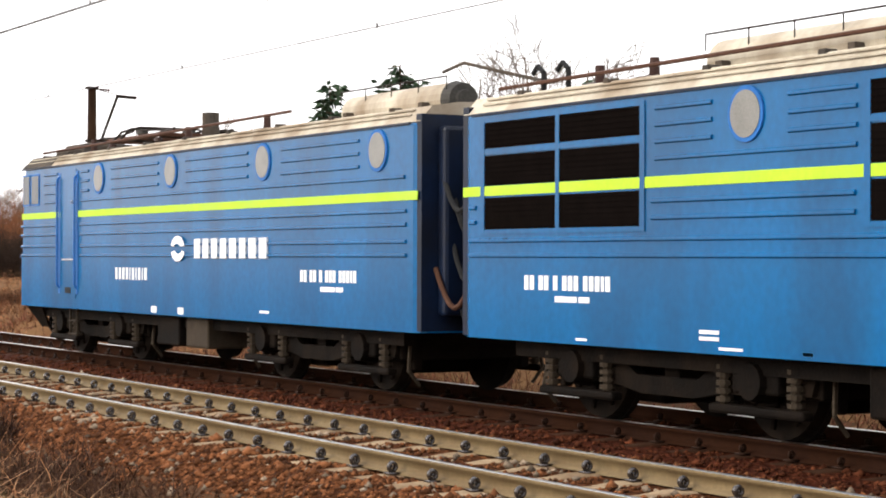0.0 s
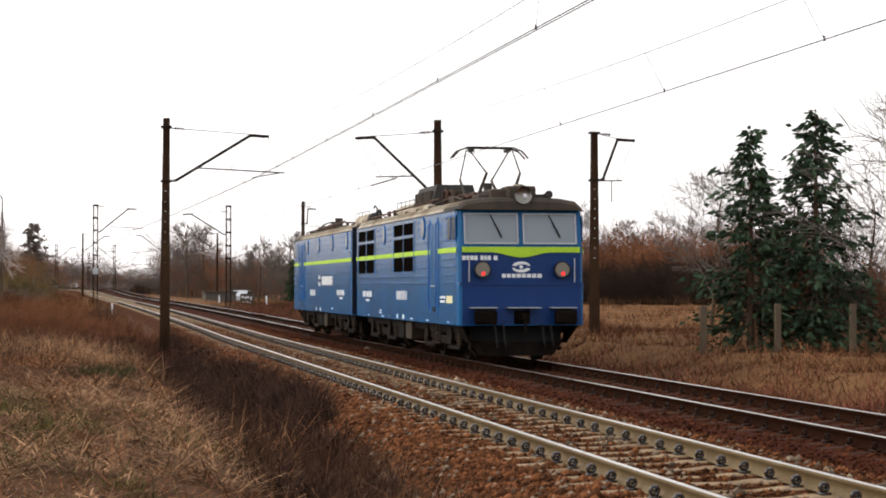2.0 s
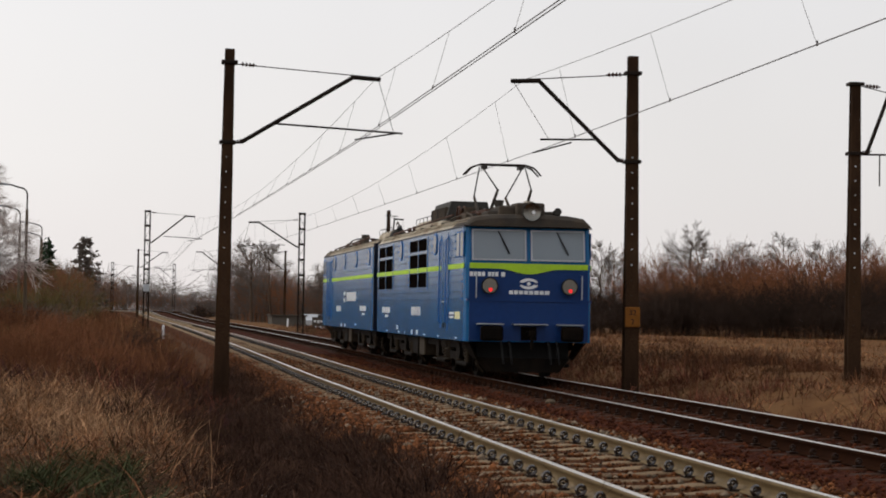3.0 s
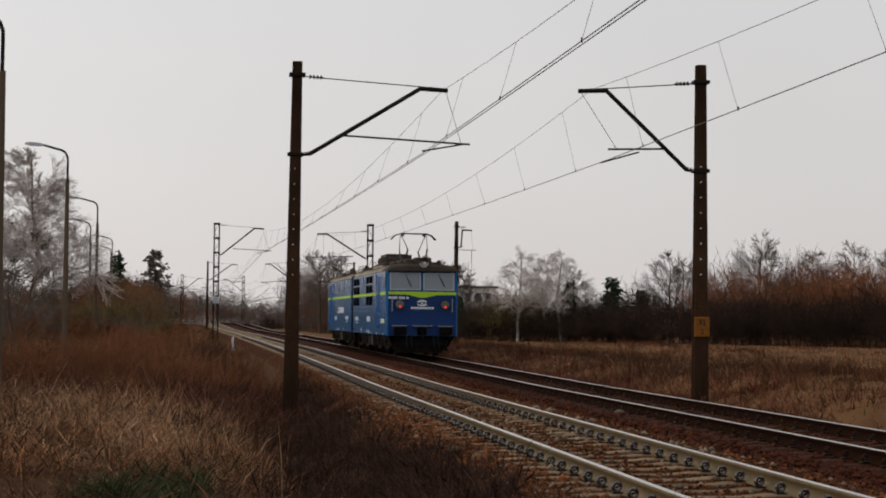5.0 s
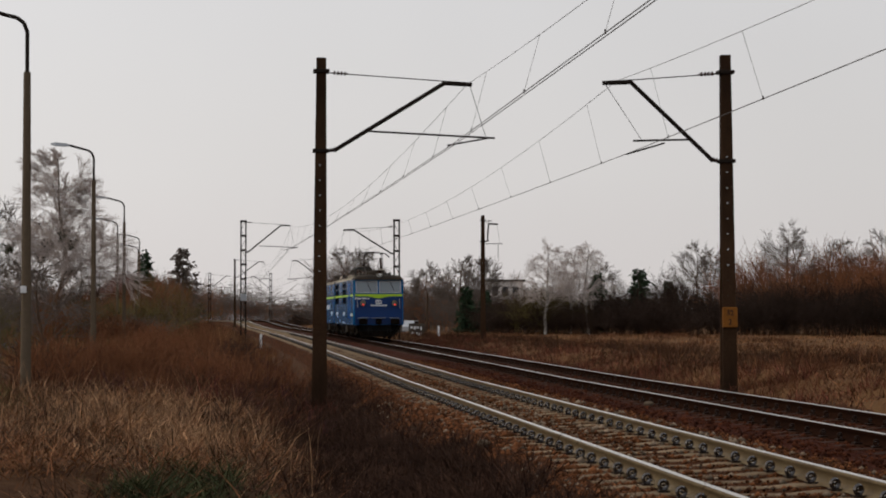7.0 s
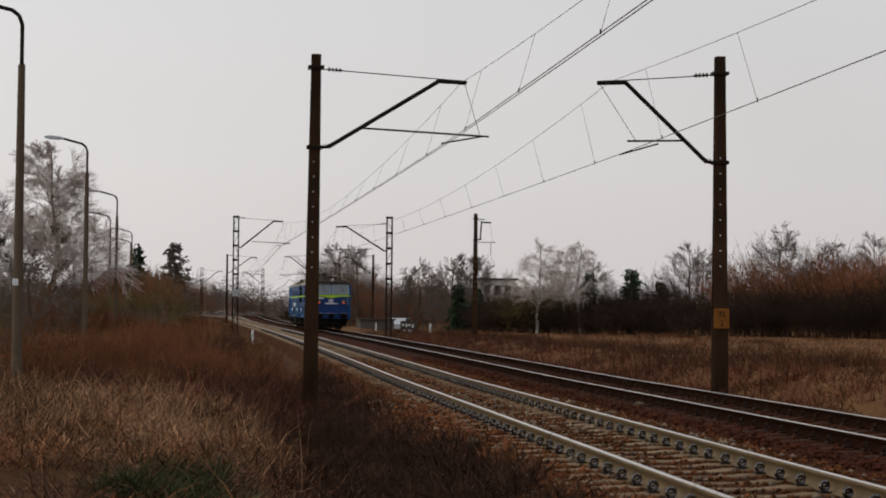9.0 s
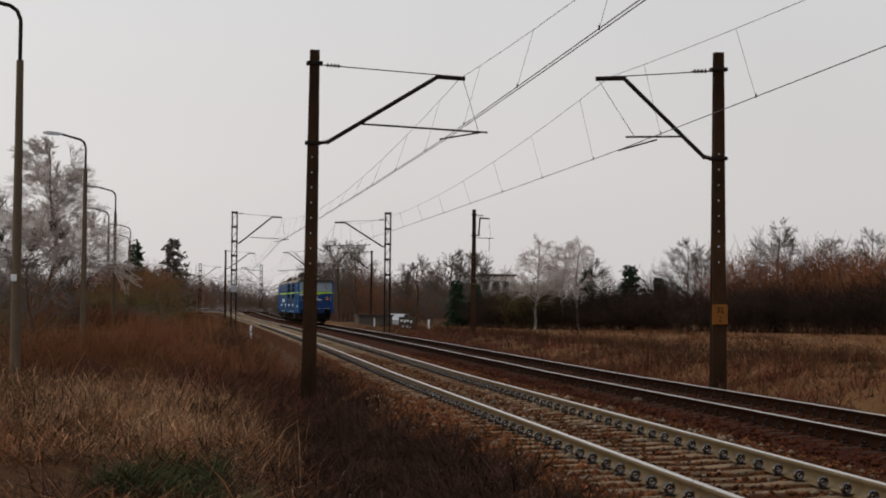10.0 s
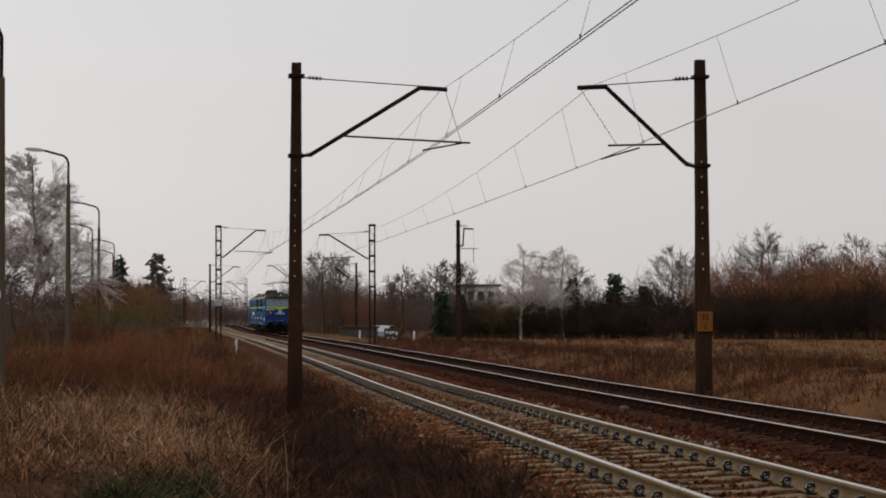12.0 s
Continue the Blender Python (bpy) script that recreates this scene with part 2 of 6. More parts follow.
SOIL = tri_mat("dead_grass_soil", ((0.0618, 0.0287, 0.0137), (0.0420, 0.0202, 0.0108), (0.0815, 0.0411, 0.0195)))
FIELD = tri_mat("dry_field_grass", ((0.1185, 0.0578, 0.0239), (0.0824, 0.0391, 0.0172), (0.1444, 0.0735, 0.0305)), s1=0.12, s2=1.5)
BALLAST = tri_mat("rusty_ballast", ((0.0539, 0.0169, 0.0052), (0.0385, 0.0125, 0.0047), (0.0659, 0.0242, 0.0086)), s1=0.5, s2=8, bump=0.9, voronoi=17)
BALLASTD = tri_mat("dark_red_ballast", ((0.0410, 0.0095, 0.0039), (0.0296, 0.0072, 0.0034), (0.0512, 0.0137, 0.0056)), s1=0.5, s2=8, bump=0.9, voronoi=17)


# ---- building helpers ----
def part(name, bm, material, parent=None, label="", smooth=False):
    me = bpy.data.meshes.new(name)
    if smooth:
        for f in bm.faces:
            f.smooth = True
    bm.to_mesh(me)
    bm.free()
    me.materials.append(material)
    ob = new(name, me)
    ob.parent = parent
    if label:
        ob["label"] = label
    return ob


def share(ob, m):
    """Another object on the same mesh, with the same parent."""
    o = new(ob.name.split(".")[0], ob.data)
    o.parent = ob.parent
    o.matrix_basis = m
    return o


def raw(name, verts, faces, material, parent=None):
    me = bpy.data.meshes.new(name)
    verts, faces = np.asarray(verts, dtype=np.float32), np.asarray(faces, dtype=np.int32)
    me.vertices.add(len(verts))
    me.vertices.foreach_set("co", verts.ravel())
    n, k = faces.shape
    me.loops.add(n * k)
    me.loops.foreach_set("vertex_index", faces.ravel())
    me.polygons.add(n)
    me.polygons.foreach_set("loop_start", np.arange(0, n * k, k, dtype=np.int32))
    me.update(calc_edges=True)
    me.materials.append(material)
    ob = new(name, me)
    ob.parent = parent
    return ob


def thing(name, label, category, group="", m=None):
    ob = new(name)
    ob.empty_display_size = 0.2
    if m is not None:
        ob.matrix_basis = m
    return tagged(ob, label, category, group)


def B():
    return bmesh.new()


def box(bm, x0, x1, y0, y1, z0, z1, bev=0.0):
    r = bmesh.ops.create_cube(bm, size=1, matrix=Matrix.Translation(((x0 + x1) / 2, (y0 + y1) / 2, (z0 + z1) / 2)) @ Matrix.Diagonal((x1 - x0, y1 - y0, z1 - z0, 1)))
    if bev:
        es = list({e for v in r["verts"] for e in v.link_edges})
        bmesh.ops.bevel(bm, geom=es, offset=bev, segments=2, affect="EDGES", profile=0.5)
    return bm


def rod(bm, a, b, r0, r1=None, seg=8, caps=True):
    a, b = Vector(a), Vector(b)
    d = b - a
    q = d.to_track_quat("Z", "Y").to_matrix().to_4x4()
    bmesh.ops.create_cone(bm, cap_ends=caps, cap_tris=False, segments=seg, radius1=r0, radius2=r0 if r1 is None else r1, depth=d.length, matrix=Matrix.Translation((a + b) / 2) @ q)
    return bm


def path_rod(bm, pts, r, seg=6):
    for a, b in zip(pts, pts[1:]):
        rod(bm, a, b, r, r, seg)
    return bm


def prism(bm, outline, y0, y1):
    """An outline in x and z drawn out along y."""
    lo = [bm.verts.new((x, y0, z)) for x, z in outline]
    hi = [bm.verts.new((x, y1, z)) for x, z in outline]
    n = len(outline)
    for i in range(n):
        bm.faces.new((lo[i], lo[(i + 1) % n], hi[(i + 1) % n], hi[i]))
    bm.faces.new(lo[::-1])
    bm.faces.new(hi)
    bmesh.ops.recalc_face_normals(bm, faces=bm.faces)
    return bm


def loft(bm, rings, closed=True, caps=True):
    vs = [[bm.verts.new(p) for p in r] for r in rings]
    n = len(rings[0])
    for a, b in zip(vs, vs[1:]):
        for i in range(n if closed else n - 1):
            bm.faces.new((a[i], a[(i + 1) % n], b[(i + 1) % n], b[i]))
    if caps:
        bm.faces.new(vs[0][::-1])
        bm.faces.new(vs[-1])
    bmesh.ops.recalc_face_normals(bm, faces=bm.faces)
    return bm


# ---- the plan ----
XL, XR = 4.562, 8.253
rng = np.random.default_rng(7)


def bend(y):
    """How far the line has swung to the side at y."""
    return -7.5e-5 * np.maximum(0.0, np.asarray(y, dtype=float) - 40) ** 2


def grade(y):
    """The line climbs gently away from the near masts."""
    y = np.asarray(y, dtype=float)
    return np.minimum(1.15, 0.0034 * np.maximum(y - 45, 0) + 1.1e-4 * np.maximum(y - 185, 0) ** 2)


PROFILE_X = (-600, -60, -25, -12, -6, -3.0, -1.0, 0.2, 0.9, 1.5, 2.0, 2.5, 3.1, 3.4, 9.5, 9.9, 11.0, 12.3, 13.6, 16.0, 24, 60, 600)
PROFILE_Z = (-0.6, -0.6, -0.5, -0.35, -0.15, -0.10, -0.16, -0.30, -0.62, -0.80, -0.74, -0.52, -0.24, -0.235, -0.235, -0.27, -0.58, -0.48, -0.08, -0.02, -0.14, -0.22, -0.4)


def lump(x, y, s, seed=0.0):
    return noise.noise(Vector((x * s + seed, y * s, seed * 0.37)))


def ground_z(x, y):
    z = float(np.interp(x - float(bend(y)), PROFILE_X, PROFILE_Z))
    u = x - float(bend(y))
    z += float(grade(y)) * min(1.0, max(0.0, (16.0 - u) / 5.0))
    off = min(abs(u - 6.4) - 3.6, 4.0)
    if off > 0:
        a = min(1.0, off / 1.5)
        z += a * (0.18 * lump(x, y, 0.35, 3.1) + 0.13 * lump(x, y, 0.95, 8.7))
    if x < 0.5 and y > -8:
        z += 0.30 * math.exp(-((x + 2.2) / 2.2) ** 2 - ((y - 22) / 7.0) ** 2)
    return z


def make_ground():
    xs = np.unique(np.concatenate([np.array([-2500, -1200, -600, -300, -150, -90, -60]), np.arange(-45, -12, 3.0), np.arange(-12, 0, 0.6), np.arange(0, 3.2, 0.22), np.arange(3.2, 9.6, 1.6), np.arange(9.6, 18, 0.5), np.arange(18, 60, 3.0), np.array([60, 90, 150, 300, 600, 1200, 2500])]))
    ys = np.unique(np.concatenate([np.array([-2500, -1000, -400, -150, -80]), np.arange(-60, 0, 2.0), np.arange(0, 80, 0.8), np.arange(80, 260, 4.0), np.arange(260, 520, 20.0), np.array([600, 1000, 2500, 4500])]))
    verts = [(x + (float(bend(min(y, 500))) if -40 < x < 60 else 0), y, ground_z(x + float(bend(min(y, 500))), min(y, 500))) for y in ys for x in xs]
    nx = len(xs)
    faces = [(j * nx + i, j * nx + i + 1, (j + 1) * nx + i + 1, (j + 1) * nx + i) for j in range(len(ys) - 1) for i in range(nx - 1)]
    g = raw("ground", verts, faces, SOIL)
    g.data.materials.append(FIELD)
    idx = np.array([1 if xs[k % (nx - 1)] > 11.9 + 0.9 * lump(xs[k % (nx - 1)], ys[k // (nx - 1)], 0.4, 2.2) else 0 for k in range(len(faces))], dtype=np.int32)
    g.data.polygons.foreach_set("material_index", idx)
    for p in g.data.polygons:
        p.use_smooth = True
    tagged(g, "dead winter grass and bare brown soil beside the railway", "ground", kind="structure")


make_ground()


def strip(name, prof, material, y0, y1, dy, x0=0.0):
    """A cross-section (x, z) drawn out along the line."""
    ys = np.arange(y0, y1 + 0.01, dy)
    verts = [(x0 + x + float(bend(y)), y, z + float(grade(y))) for y in ys for x, z in prof]
    n = len(prof)
    faces = [(j * n + i, j * n + i + 1, (j + 1) * n + i + 1, (j + 1) * n + i) for j in range(len(ys) - 1) for i in range(n - 1)]
    return raw(name, verts, faces, material)


BED_Z = -0.175
bed1 = strip("ballast_bed", [(2.35, -0.72), (2.5, -0.56), (2.75, -0.40), (3.15, -0.20), (3.35, BED_Z), (4.0, BED_Z - 0.012), (XL, BED_Z - 0.02), (5.2, BED_Z), (6.0, BED_Z), (6.42, BED_Z - 0.03)], BALLAST, -70, 420, 2.0)
tagged(bed1, "rust-stained crushed stone ballast under the railway track", "ballast", kind="structure")
bed2 = strip("ballast_bed", [(6.42, BED_Z - 0.03), (6.9, BED_Z), (7.6, BED_Z), (XR, BED_Z - 0.02), (8.9, BED_Z), (9.6, BED_Z), (10.2, -0.34), (11.3, -0.80)], BALLASTD, -70, 420, 2.0)
tagged(bed2, "dark red-brown stone ballast under the railway track", "ballast", kind="structure")


def rail_parts(parent, x, web, w):
    foot = [(-0.075, -0.16), (-0.075, -0.148), (-0.02, -0.13), (-0.009, -0.115), (-0.009, -0.05), (-0.034, -0.036), (-0.036, -0.008), (-0.03, -0.002)]
    prof = foot + [(-a, b) for a, b in foot[::-1]]
    r = strip("rail", prof, web, -70, 420, 2.0, x)
    r.parent = parent
    t = strip("rail_head", [(-w - 0.004, -0.002), (-w, 0.001), (w, 0.001), (w + 0.004, -0.002)], RAILTOP, -70, 420, 2.0, x)
    t.parent = r
    t["label"] = "polished running surface"
    return r


SLEEP_DY = 0.70


def make_track(name, xc, web, sleeper_mat, clip_mat, label, seed):
    tr = thing(name, label, "railway track")
    tr["kind"] = "structure"
    for s in (-0.7525, 0.7525):
        rail_parts(tr, xc + s, web, 0.028 if web is RAIL else 0.030)
    r = np.random.default_rng(seed)
    bm = B()
    rings = []
    for x, w, h in ((-1.25, 0.13, -0.175), (-0.9, 0.135, -0.158), (-0.5, 0.13, -0.158), (-0.25, 0.10, -0.182), (0.25, 0.10, -0.182), (0.5, 0.13, -0.158), (0.9, 0.135, -0.158), (1.25, 0.13, -0.175)):
        rings.append([(x, -w, -0.30), (x, -w, h - 0.012), (x, -w + 0.02, h), (x, w - 0.02, h), (x, w, h - 0.012), (x, w, -0.30)])
    loft(bm, rings)
    first = part("sleeper", bm, sleeper_mat, tr)
    ys = np.arange(-50, 260, SLEEP_DY)
    near = [y for y in ys if 4 < y < 95][:150]
    rest_v, rest_f = [], []
    base = np.array([v.co[:] for v in first.data.vertices])
    polys = [tuple(p.vertices) for p in first.data.polygons]
    placed = False
    for y in ys:
        m = pose(xc + float(bend(y)) + r.normal(0, 0.012), y + r.normal(0, 0.012), r.normal(0, 0.004) - 0.002 + float(grade(y)), 0, 0, r.normal(0, 0.5))
        if near[0] <= y <= near[-1]:
            if not placed:
                first.matrix_basis, placed = m, True
            else:
                share(first, m)
        else:
            off = len(rest_v)
            rest_v += [tuple(m @ Vector(p)) for p in base]
            rest_f += [tuple(i + off for i in f) for f in polys if len(f) == 4]
    o = raw("sleepers", rest_v, rest_f, sleeper_mat, tr)
    tagged(o, kind="stuff")
    # fastenings: a base plate, a clip loop and a bolt on each side of each rail
    bm = B()
    box(bm, -0.05, 0.05, -0.06, 0.06, -0.155, -0.138)
    big, tube = (0.036, 0.018) if clip_mat is CLIP else (0.030, 0.011)
    ring = [[((big + tube * math.cos(b)) * math.cos(a), tube * 1.6 * math.sin(b), -0.094 + (big + tube * math.cos(b)) * math.sin(a)) for b in (0.0, 1.26, 2.51, 3.77, 5.03)] for a in [k * math.pi / 6 for k in range(13)]]
    loft(bm, ring, caps=False)
    rod(bm, (0, -0.022, -0.094), (0, 0.022, -0.094), big * 0.42, big * 0.36, 6)
    clip = part("fastening", bm, clip_mat, tr)
    cv = np.array([v.co[:] for v in clip.data.vertices])
    clip.data.calc_loop_triangles()
    ct = np.array([tuple(t.vertices) for t in clip.data.loop_triangles])
    vv, ff, placed, count = [], [], False, 0
    for y in np.arange(-50, 150, SLEEP_DY):
        for s in (-0.7525, 0.7525):
            for q in (-0.115, 0.115):
                m = pose(xc + s + q + float(bend(y)), y + r.normal(0, 0.01), float(grade(y)), 0, 0, r.normal(0, 4))
                if 9 < y < 55 and count < 300:
                    count += 1
                    if placed:
                        share(clip, m)
                    else:
                        clip.matrix_basis, placed = m, True
                elif y > -25:
                    off = sum(len(a) for a in vv)
                    vv.append(cv + np.array(m.translation))
                    ff.append(ct + off)
    o = raw("fastenings", np.concatenate(vv), np.concatenate(ff), clip_mat, tr)
    tagged(o, kind="stuff")


def stones(name, x0, x1, y0, y1, n, size, material, zf, seed, keep=None):
    r = np.random.default_rng(seed)
    oct_v = np.array([(1, 0, 0), (-1, 0, 0), (0, 1, 0), (0, -1, 0), (0, 0, 1), (0, 0, -1)], dtype=float)
    oct_f = np.array([(0, 2, 4), (2, 1, 4), (1, 3, 4), (3, 0, 4), (2, 0, 5), (1, 2, 5), (3, 1, 5), (0, 3, 5)])
    x = r.uniform(x0, x1, n)
    y = y0 + (y1 - y0) * r.uniform(0, 1, n) ** 1.5
    if keep is not None:
        ok = keep(x, y)
        x, y = x[ok], y[ok]
    n = len(x)
    z = zf(x)
    s = size * r.lognormal(0, 0.35, n)
    v = oct_v[None] * r.uniform(0.6, 1.25, (n, 6, 1)) * s[:, None, None] * np.array([1, 1, 0.75])
    a = r.uniform(0, 6.28, n)
    c, q = np.cos(a)[:, None], np.sin(a)[:, None]
    v = np.stack([v[..., 0] * c - v[..., 1] * q, v[..., 0] * q + v[..., 1] * c, v[..., 2]], -1)
    v += np.stack([x + bend(y), y, z + grade(y) + s * 0.2], -1)[:, None]
    f = oct_f[None] + (np.arange(n) * 6)[:, None, None]
    return raw(name, v.reshape(-1, 3), f.reshape(-1, 3), material)


def make_permanent_way():
    make_track("track", XL, RAIL, SLEEPER, CLIP, "railway track of pale worn rails on weathered concrete sleepers", 11)
    make_track("track", XR, RAILRUST, SLEEPERD, CLIPB, "railway track of rust-brown rails on stained sleepers", 12)
    zl = lambda x: np.interp(x, [1.95, 2.25, 2.75, 3.15, 3.35, 6.4], [-0.86, -0.66, -0.40, -0.20, BED_Z, BED_Z])
    zr = lambda x: np.interp(x, [6.4, 9.6, 10.2, 11.3], [BED_Z, BED_Z, -0.34, -0.80])

    def off_rail(x, y):
        d = np.minimum.reduce([np.abs(x - a) for a in (XL - 0.7525, XL + 0.7525, XR - 0.7525, XR + 0.7525)])
        ph = np.abs((y + 50) / SLEEP_DY - np.round((y + 50) / SLEEP_DY)) * SLEEP_DY
        on = (np.minimum(np.abs(x - XL), np.abs(x - XR)) < 1.27) & (ph < 0.15)
        return (d > 0.12) & ~on

    g = stones("ballast_stones", 2.0, 6.42, -20, 70, 56000, 0.021, STONE, zl, 21, off_rail)
    tagged(g, "loose rust-coloured ballast stones around the sleepers", "ballast stones", kind="stuff")
    g = stones("ballast_stones", 2.4, 6.3, -10, 40, 3200, 0.034, STONEP, zl, 24, off_rail)
    tagged(g, "scattered pale grey stones among the rusty ballast", "ballast stones", kind="stuff")
    g = stones("ballast_stones", 2.5, 3.7, -18, 36, 16000, 0.029, STONE, zl, 23, off_rail)
    tagged(g, "coarse rust-coloured ballast stones on the shoulder", "ballast stones", kind="stuff")
    g = stones("ballast_stones", 6.42, 11.0, -14, 70, 26000, 0.026, STONED, zr, 22, off_rail)
    tagged(g, "loose dark reddish ballast stones around the sleepers", "ballast stones", kind="stuff")


# ---- the locomotive: two coupled sections, y runs from the near cab to the far one ----
HALF, FLOOR, EAVE = 1.375, 0.80, 3.24
SEC = ((0.0, 15.35), (16.35, 31.75))
ROOF_LINE = ((HALF - 0.01, EAVE + 0.012), (HALF - 0.05, EAVE + 0.06), (1.20, EAVE + 0.20), (0.85, EAVE + 0.255), (0.4, EAVE + 0.27), (0.0, EAVE + 0.275))


def shell(bm, y0, y1, nose0, nose1):
    """Side walls and ends; a cab end (nose) has a proud lower front, a crease and a raked windscreen wall."""
    c = 0.10
    # one ring of points in plan per height, with rounded corners
    def plan(z, f0, f1, ins):
        w = HALF - ins
        return [(-w, y0 + f0 + c * 1.6, z), (-w + c * 0.35, y0 + f0 + c * 0.5, z), (-w + c, y0 + f0, z), (w - c, y0 + f0, z), (w - c * 0.35, y0 + f0 + c * 0.5, z), (w, y0 + f0 + c * 1.6, z),
                (w, y1 - f1 - c * 1.6, z), (w - c * 0.35, y1 - f1 - c * 0.5, z), (w - c, y1 - f1, z), (-w + c, y1 - f1, z), (-w + c * 0.35, y1 - f1 - c * 0.5, z), (-w, y1 - f1 - c * 1.6, z)]
    lev = []
    for z, low, rake, ins in ((FLOOR, 1, 0, 0.0), (1.66, 1, 0, 0), (1.70, 0, 0, 0), (2.42, 0, 0.03, 0), (EAVE - 0.02, 0, 0.16, 0.0), (EAVE, 0, 0.17, 0.012)):
        f0 = (0.0 if low else 0.07) + rake if nose0 else 0
        f1 = (0.0 if low else 0.07) + rake if nose1 else 0
        lev.append(plan(z, f0, f1, ins))
    loft(bm, lev)
    return bm


def roof(bm, y0, y1):
    pts = list(ROOF_LINE) + [(-x, z) for x, z in ROOF_LINE[-2::-1]]
    prism(bm, pts + [], y0, y1)
    return bm


def side_panel(bm, side, y0, y1, z0, z1, d=0.012):
    x = side * HALF
    box(bm, min(x, x + side * d), max(x, x + side * d), y0, y1, z0, z1)
    return bm


def disc(bm, x, y, z, r, depth, side, seg=20):
    rod(bm, (x, y, z), (x + side * depth, y, z), r, r, seg)
    return bm


def bars(bm, side, y_start, z, widths, h, gap=0.05, d=0.006, direction=1):
    """Plain bars in place of figures on a side wall."""
    y = y_start
    for w in widths:
        if w > 0:
            side_panel(bm, side, min(y, y + direction * w), max(y, y + direction * w), z, z + h, d)
        y += direction * (abs(w) + gap)
    return bm


WHEELS = []


def bogie(parent, yc):
    f = B()
    for s in (-1, 1):
        x = s * 0.98
        pts = [(yc - 2.25, 0.62), (yc - 1.9, 0.74), (yc - 0.9, 0.74), (yc - 0.5, 0.52), (yc + 0.5, 0.52), (yc + 0.9, 0.74), (yc + 1.9, 0.74), (yc + 2.25, 0.62), (yc + 2.2, 0.46), (yc + 0.8, 0.40), (yc + 0.45, 0.34), (yc - 0.45, 0.34), (yc - 0.8, 0.40), (yc - 2.2, 0.46)]
        lo = [f.verts.new((x - 0.06, y, z)) for y, z in pts]
        hi = [f.verts.new((x + 0.06, y, z)) for y, z in pts]
        n = len(pts)
        for i in range(n):
            f.faces.new((lo[i], lo[(i + 1) % n], hi[(i + 1) % n], hi[i]))
        f.faces.new(lo)
        f.faces.new(hi[::-1])
    for y in (-2.15, 0, 2.15):
        box(f, -0.98, 0.98, yc + y - 0.12, yc + y + 0.12, 0.42, 0.66, 0.02)
    bmesh.ops.recalc_face_normals(f, faces=f.faces)
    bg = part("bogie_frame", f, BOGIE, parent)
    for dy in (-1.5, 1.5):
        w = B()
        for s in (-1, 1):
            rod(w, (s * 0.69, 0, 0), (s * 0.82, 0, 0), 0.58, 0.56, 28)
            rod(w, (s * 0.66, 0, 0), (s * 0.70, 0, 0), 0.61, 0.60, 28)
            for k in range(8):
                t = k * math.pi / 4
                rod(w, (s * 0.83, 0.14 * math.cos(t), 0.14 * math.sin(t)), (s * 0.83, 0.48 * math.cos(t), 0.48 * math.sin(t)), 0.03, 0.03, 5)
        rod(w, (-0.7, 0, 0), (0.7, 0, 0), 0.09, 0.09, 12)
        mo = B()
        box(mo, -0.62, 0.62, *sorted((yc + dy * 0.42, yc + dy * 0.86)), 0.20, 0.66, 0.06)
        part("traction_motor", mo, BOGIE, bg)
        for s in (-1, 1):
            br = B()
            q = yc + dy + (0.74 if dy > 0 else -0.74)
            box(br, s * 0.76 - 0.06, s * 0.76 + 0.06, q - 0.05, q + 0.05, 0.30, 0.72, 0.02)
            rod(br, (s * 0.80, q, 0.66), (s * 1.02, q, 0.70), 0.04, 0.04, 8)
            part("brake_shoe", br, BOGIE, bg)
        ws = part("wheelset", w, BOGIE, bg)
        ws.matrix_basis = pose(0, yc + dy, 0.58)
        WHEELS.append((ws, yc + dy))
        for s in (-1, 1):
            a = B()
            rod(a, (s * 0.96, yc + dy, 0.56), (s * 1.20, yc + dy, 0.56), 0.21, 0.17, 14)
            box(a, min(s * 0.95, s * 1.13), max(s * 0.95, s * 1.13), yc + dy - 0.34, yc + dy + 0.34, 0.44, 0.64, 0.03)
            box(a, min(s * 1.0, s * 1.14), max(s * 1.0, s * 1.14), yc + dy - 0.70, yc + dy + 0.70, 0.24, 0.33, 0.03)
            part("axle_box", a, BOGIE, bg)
            for q in (-0.52, 0.52):
                c = B()
                for k in range(5):
                    rod(c, (s * 1.07, yc + dy + q, 0.35 + k * 0.075), (s * 1.07, yc + dy + q, 0.395 + k * 0.075), 0.085, 0.085, 10)
                rod(c, (s * 1.07, yc + dy + q, 0.33), (s * 1.07, yc + dy + q, 0.76), 0.05, 0.05, 8)
                part("coil_spring", c, SPRING, bg)
    for s in (-1, 1):
        for q in (-2.35, 2.35):
            a = B()
            path_rod(a, [(s * 0.9, yc + q, 0.70), (s * 0.95, yc + q * 1.02, 0.30), (s * 0.80, yc + q * 1.02, 0.12)], 0.025)
            part("sand_pipe", a, SPRING, bg)


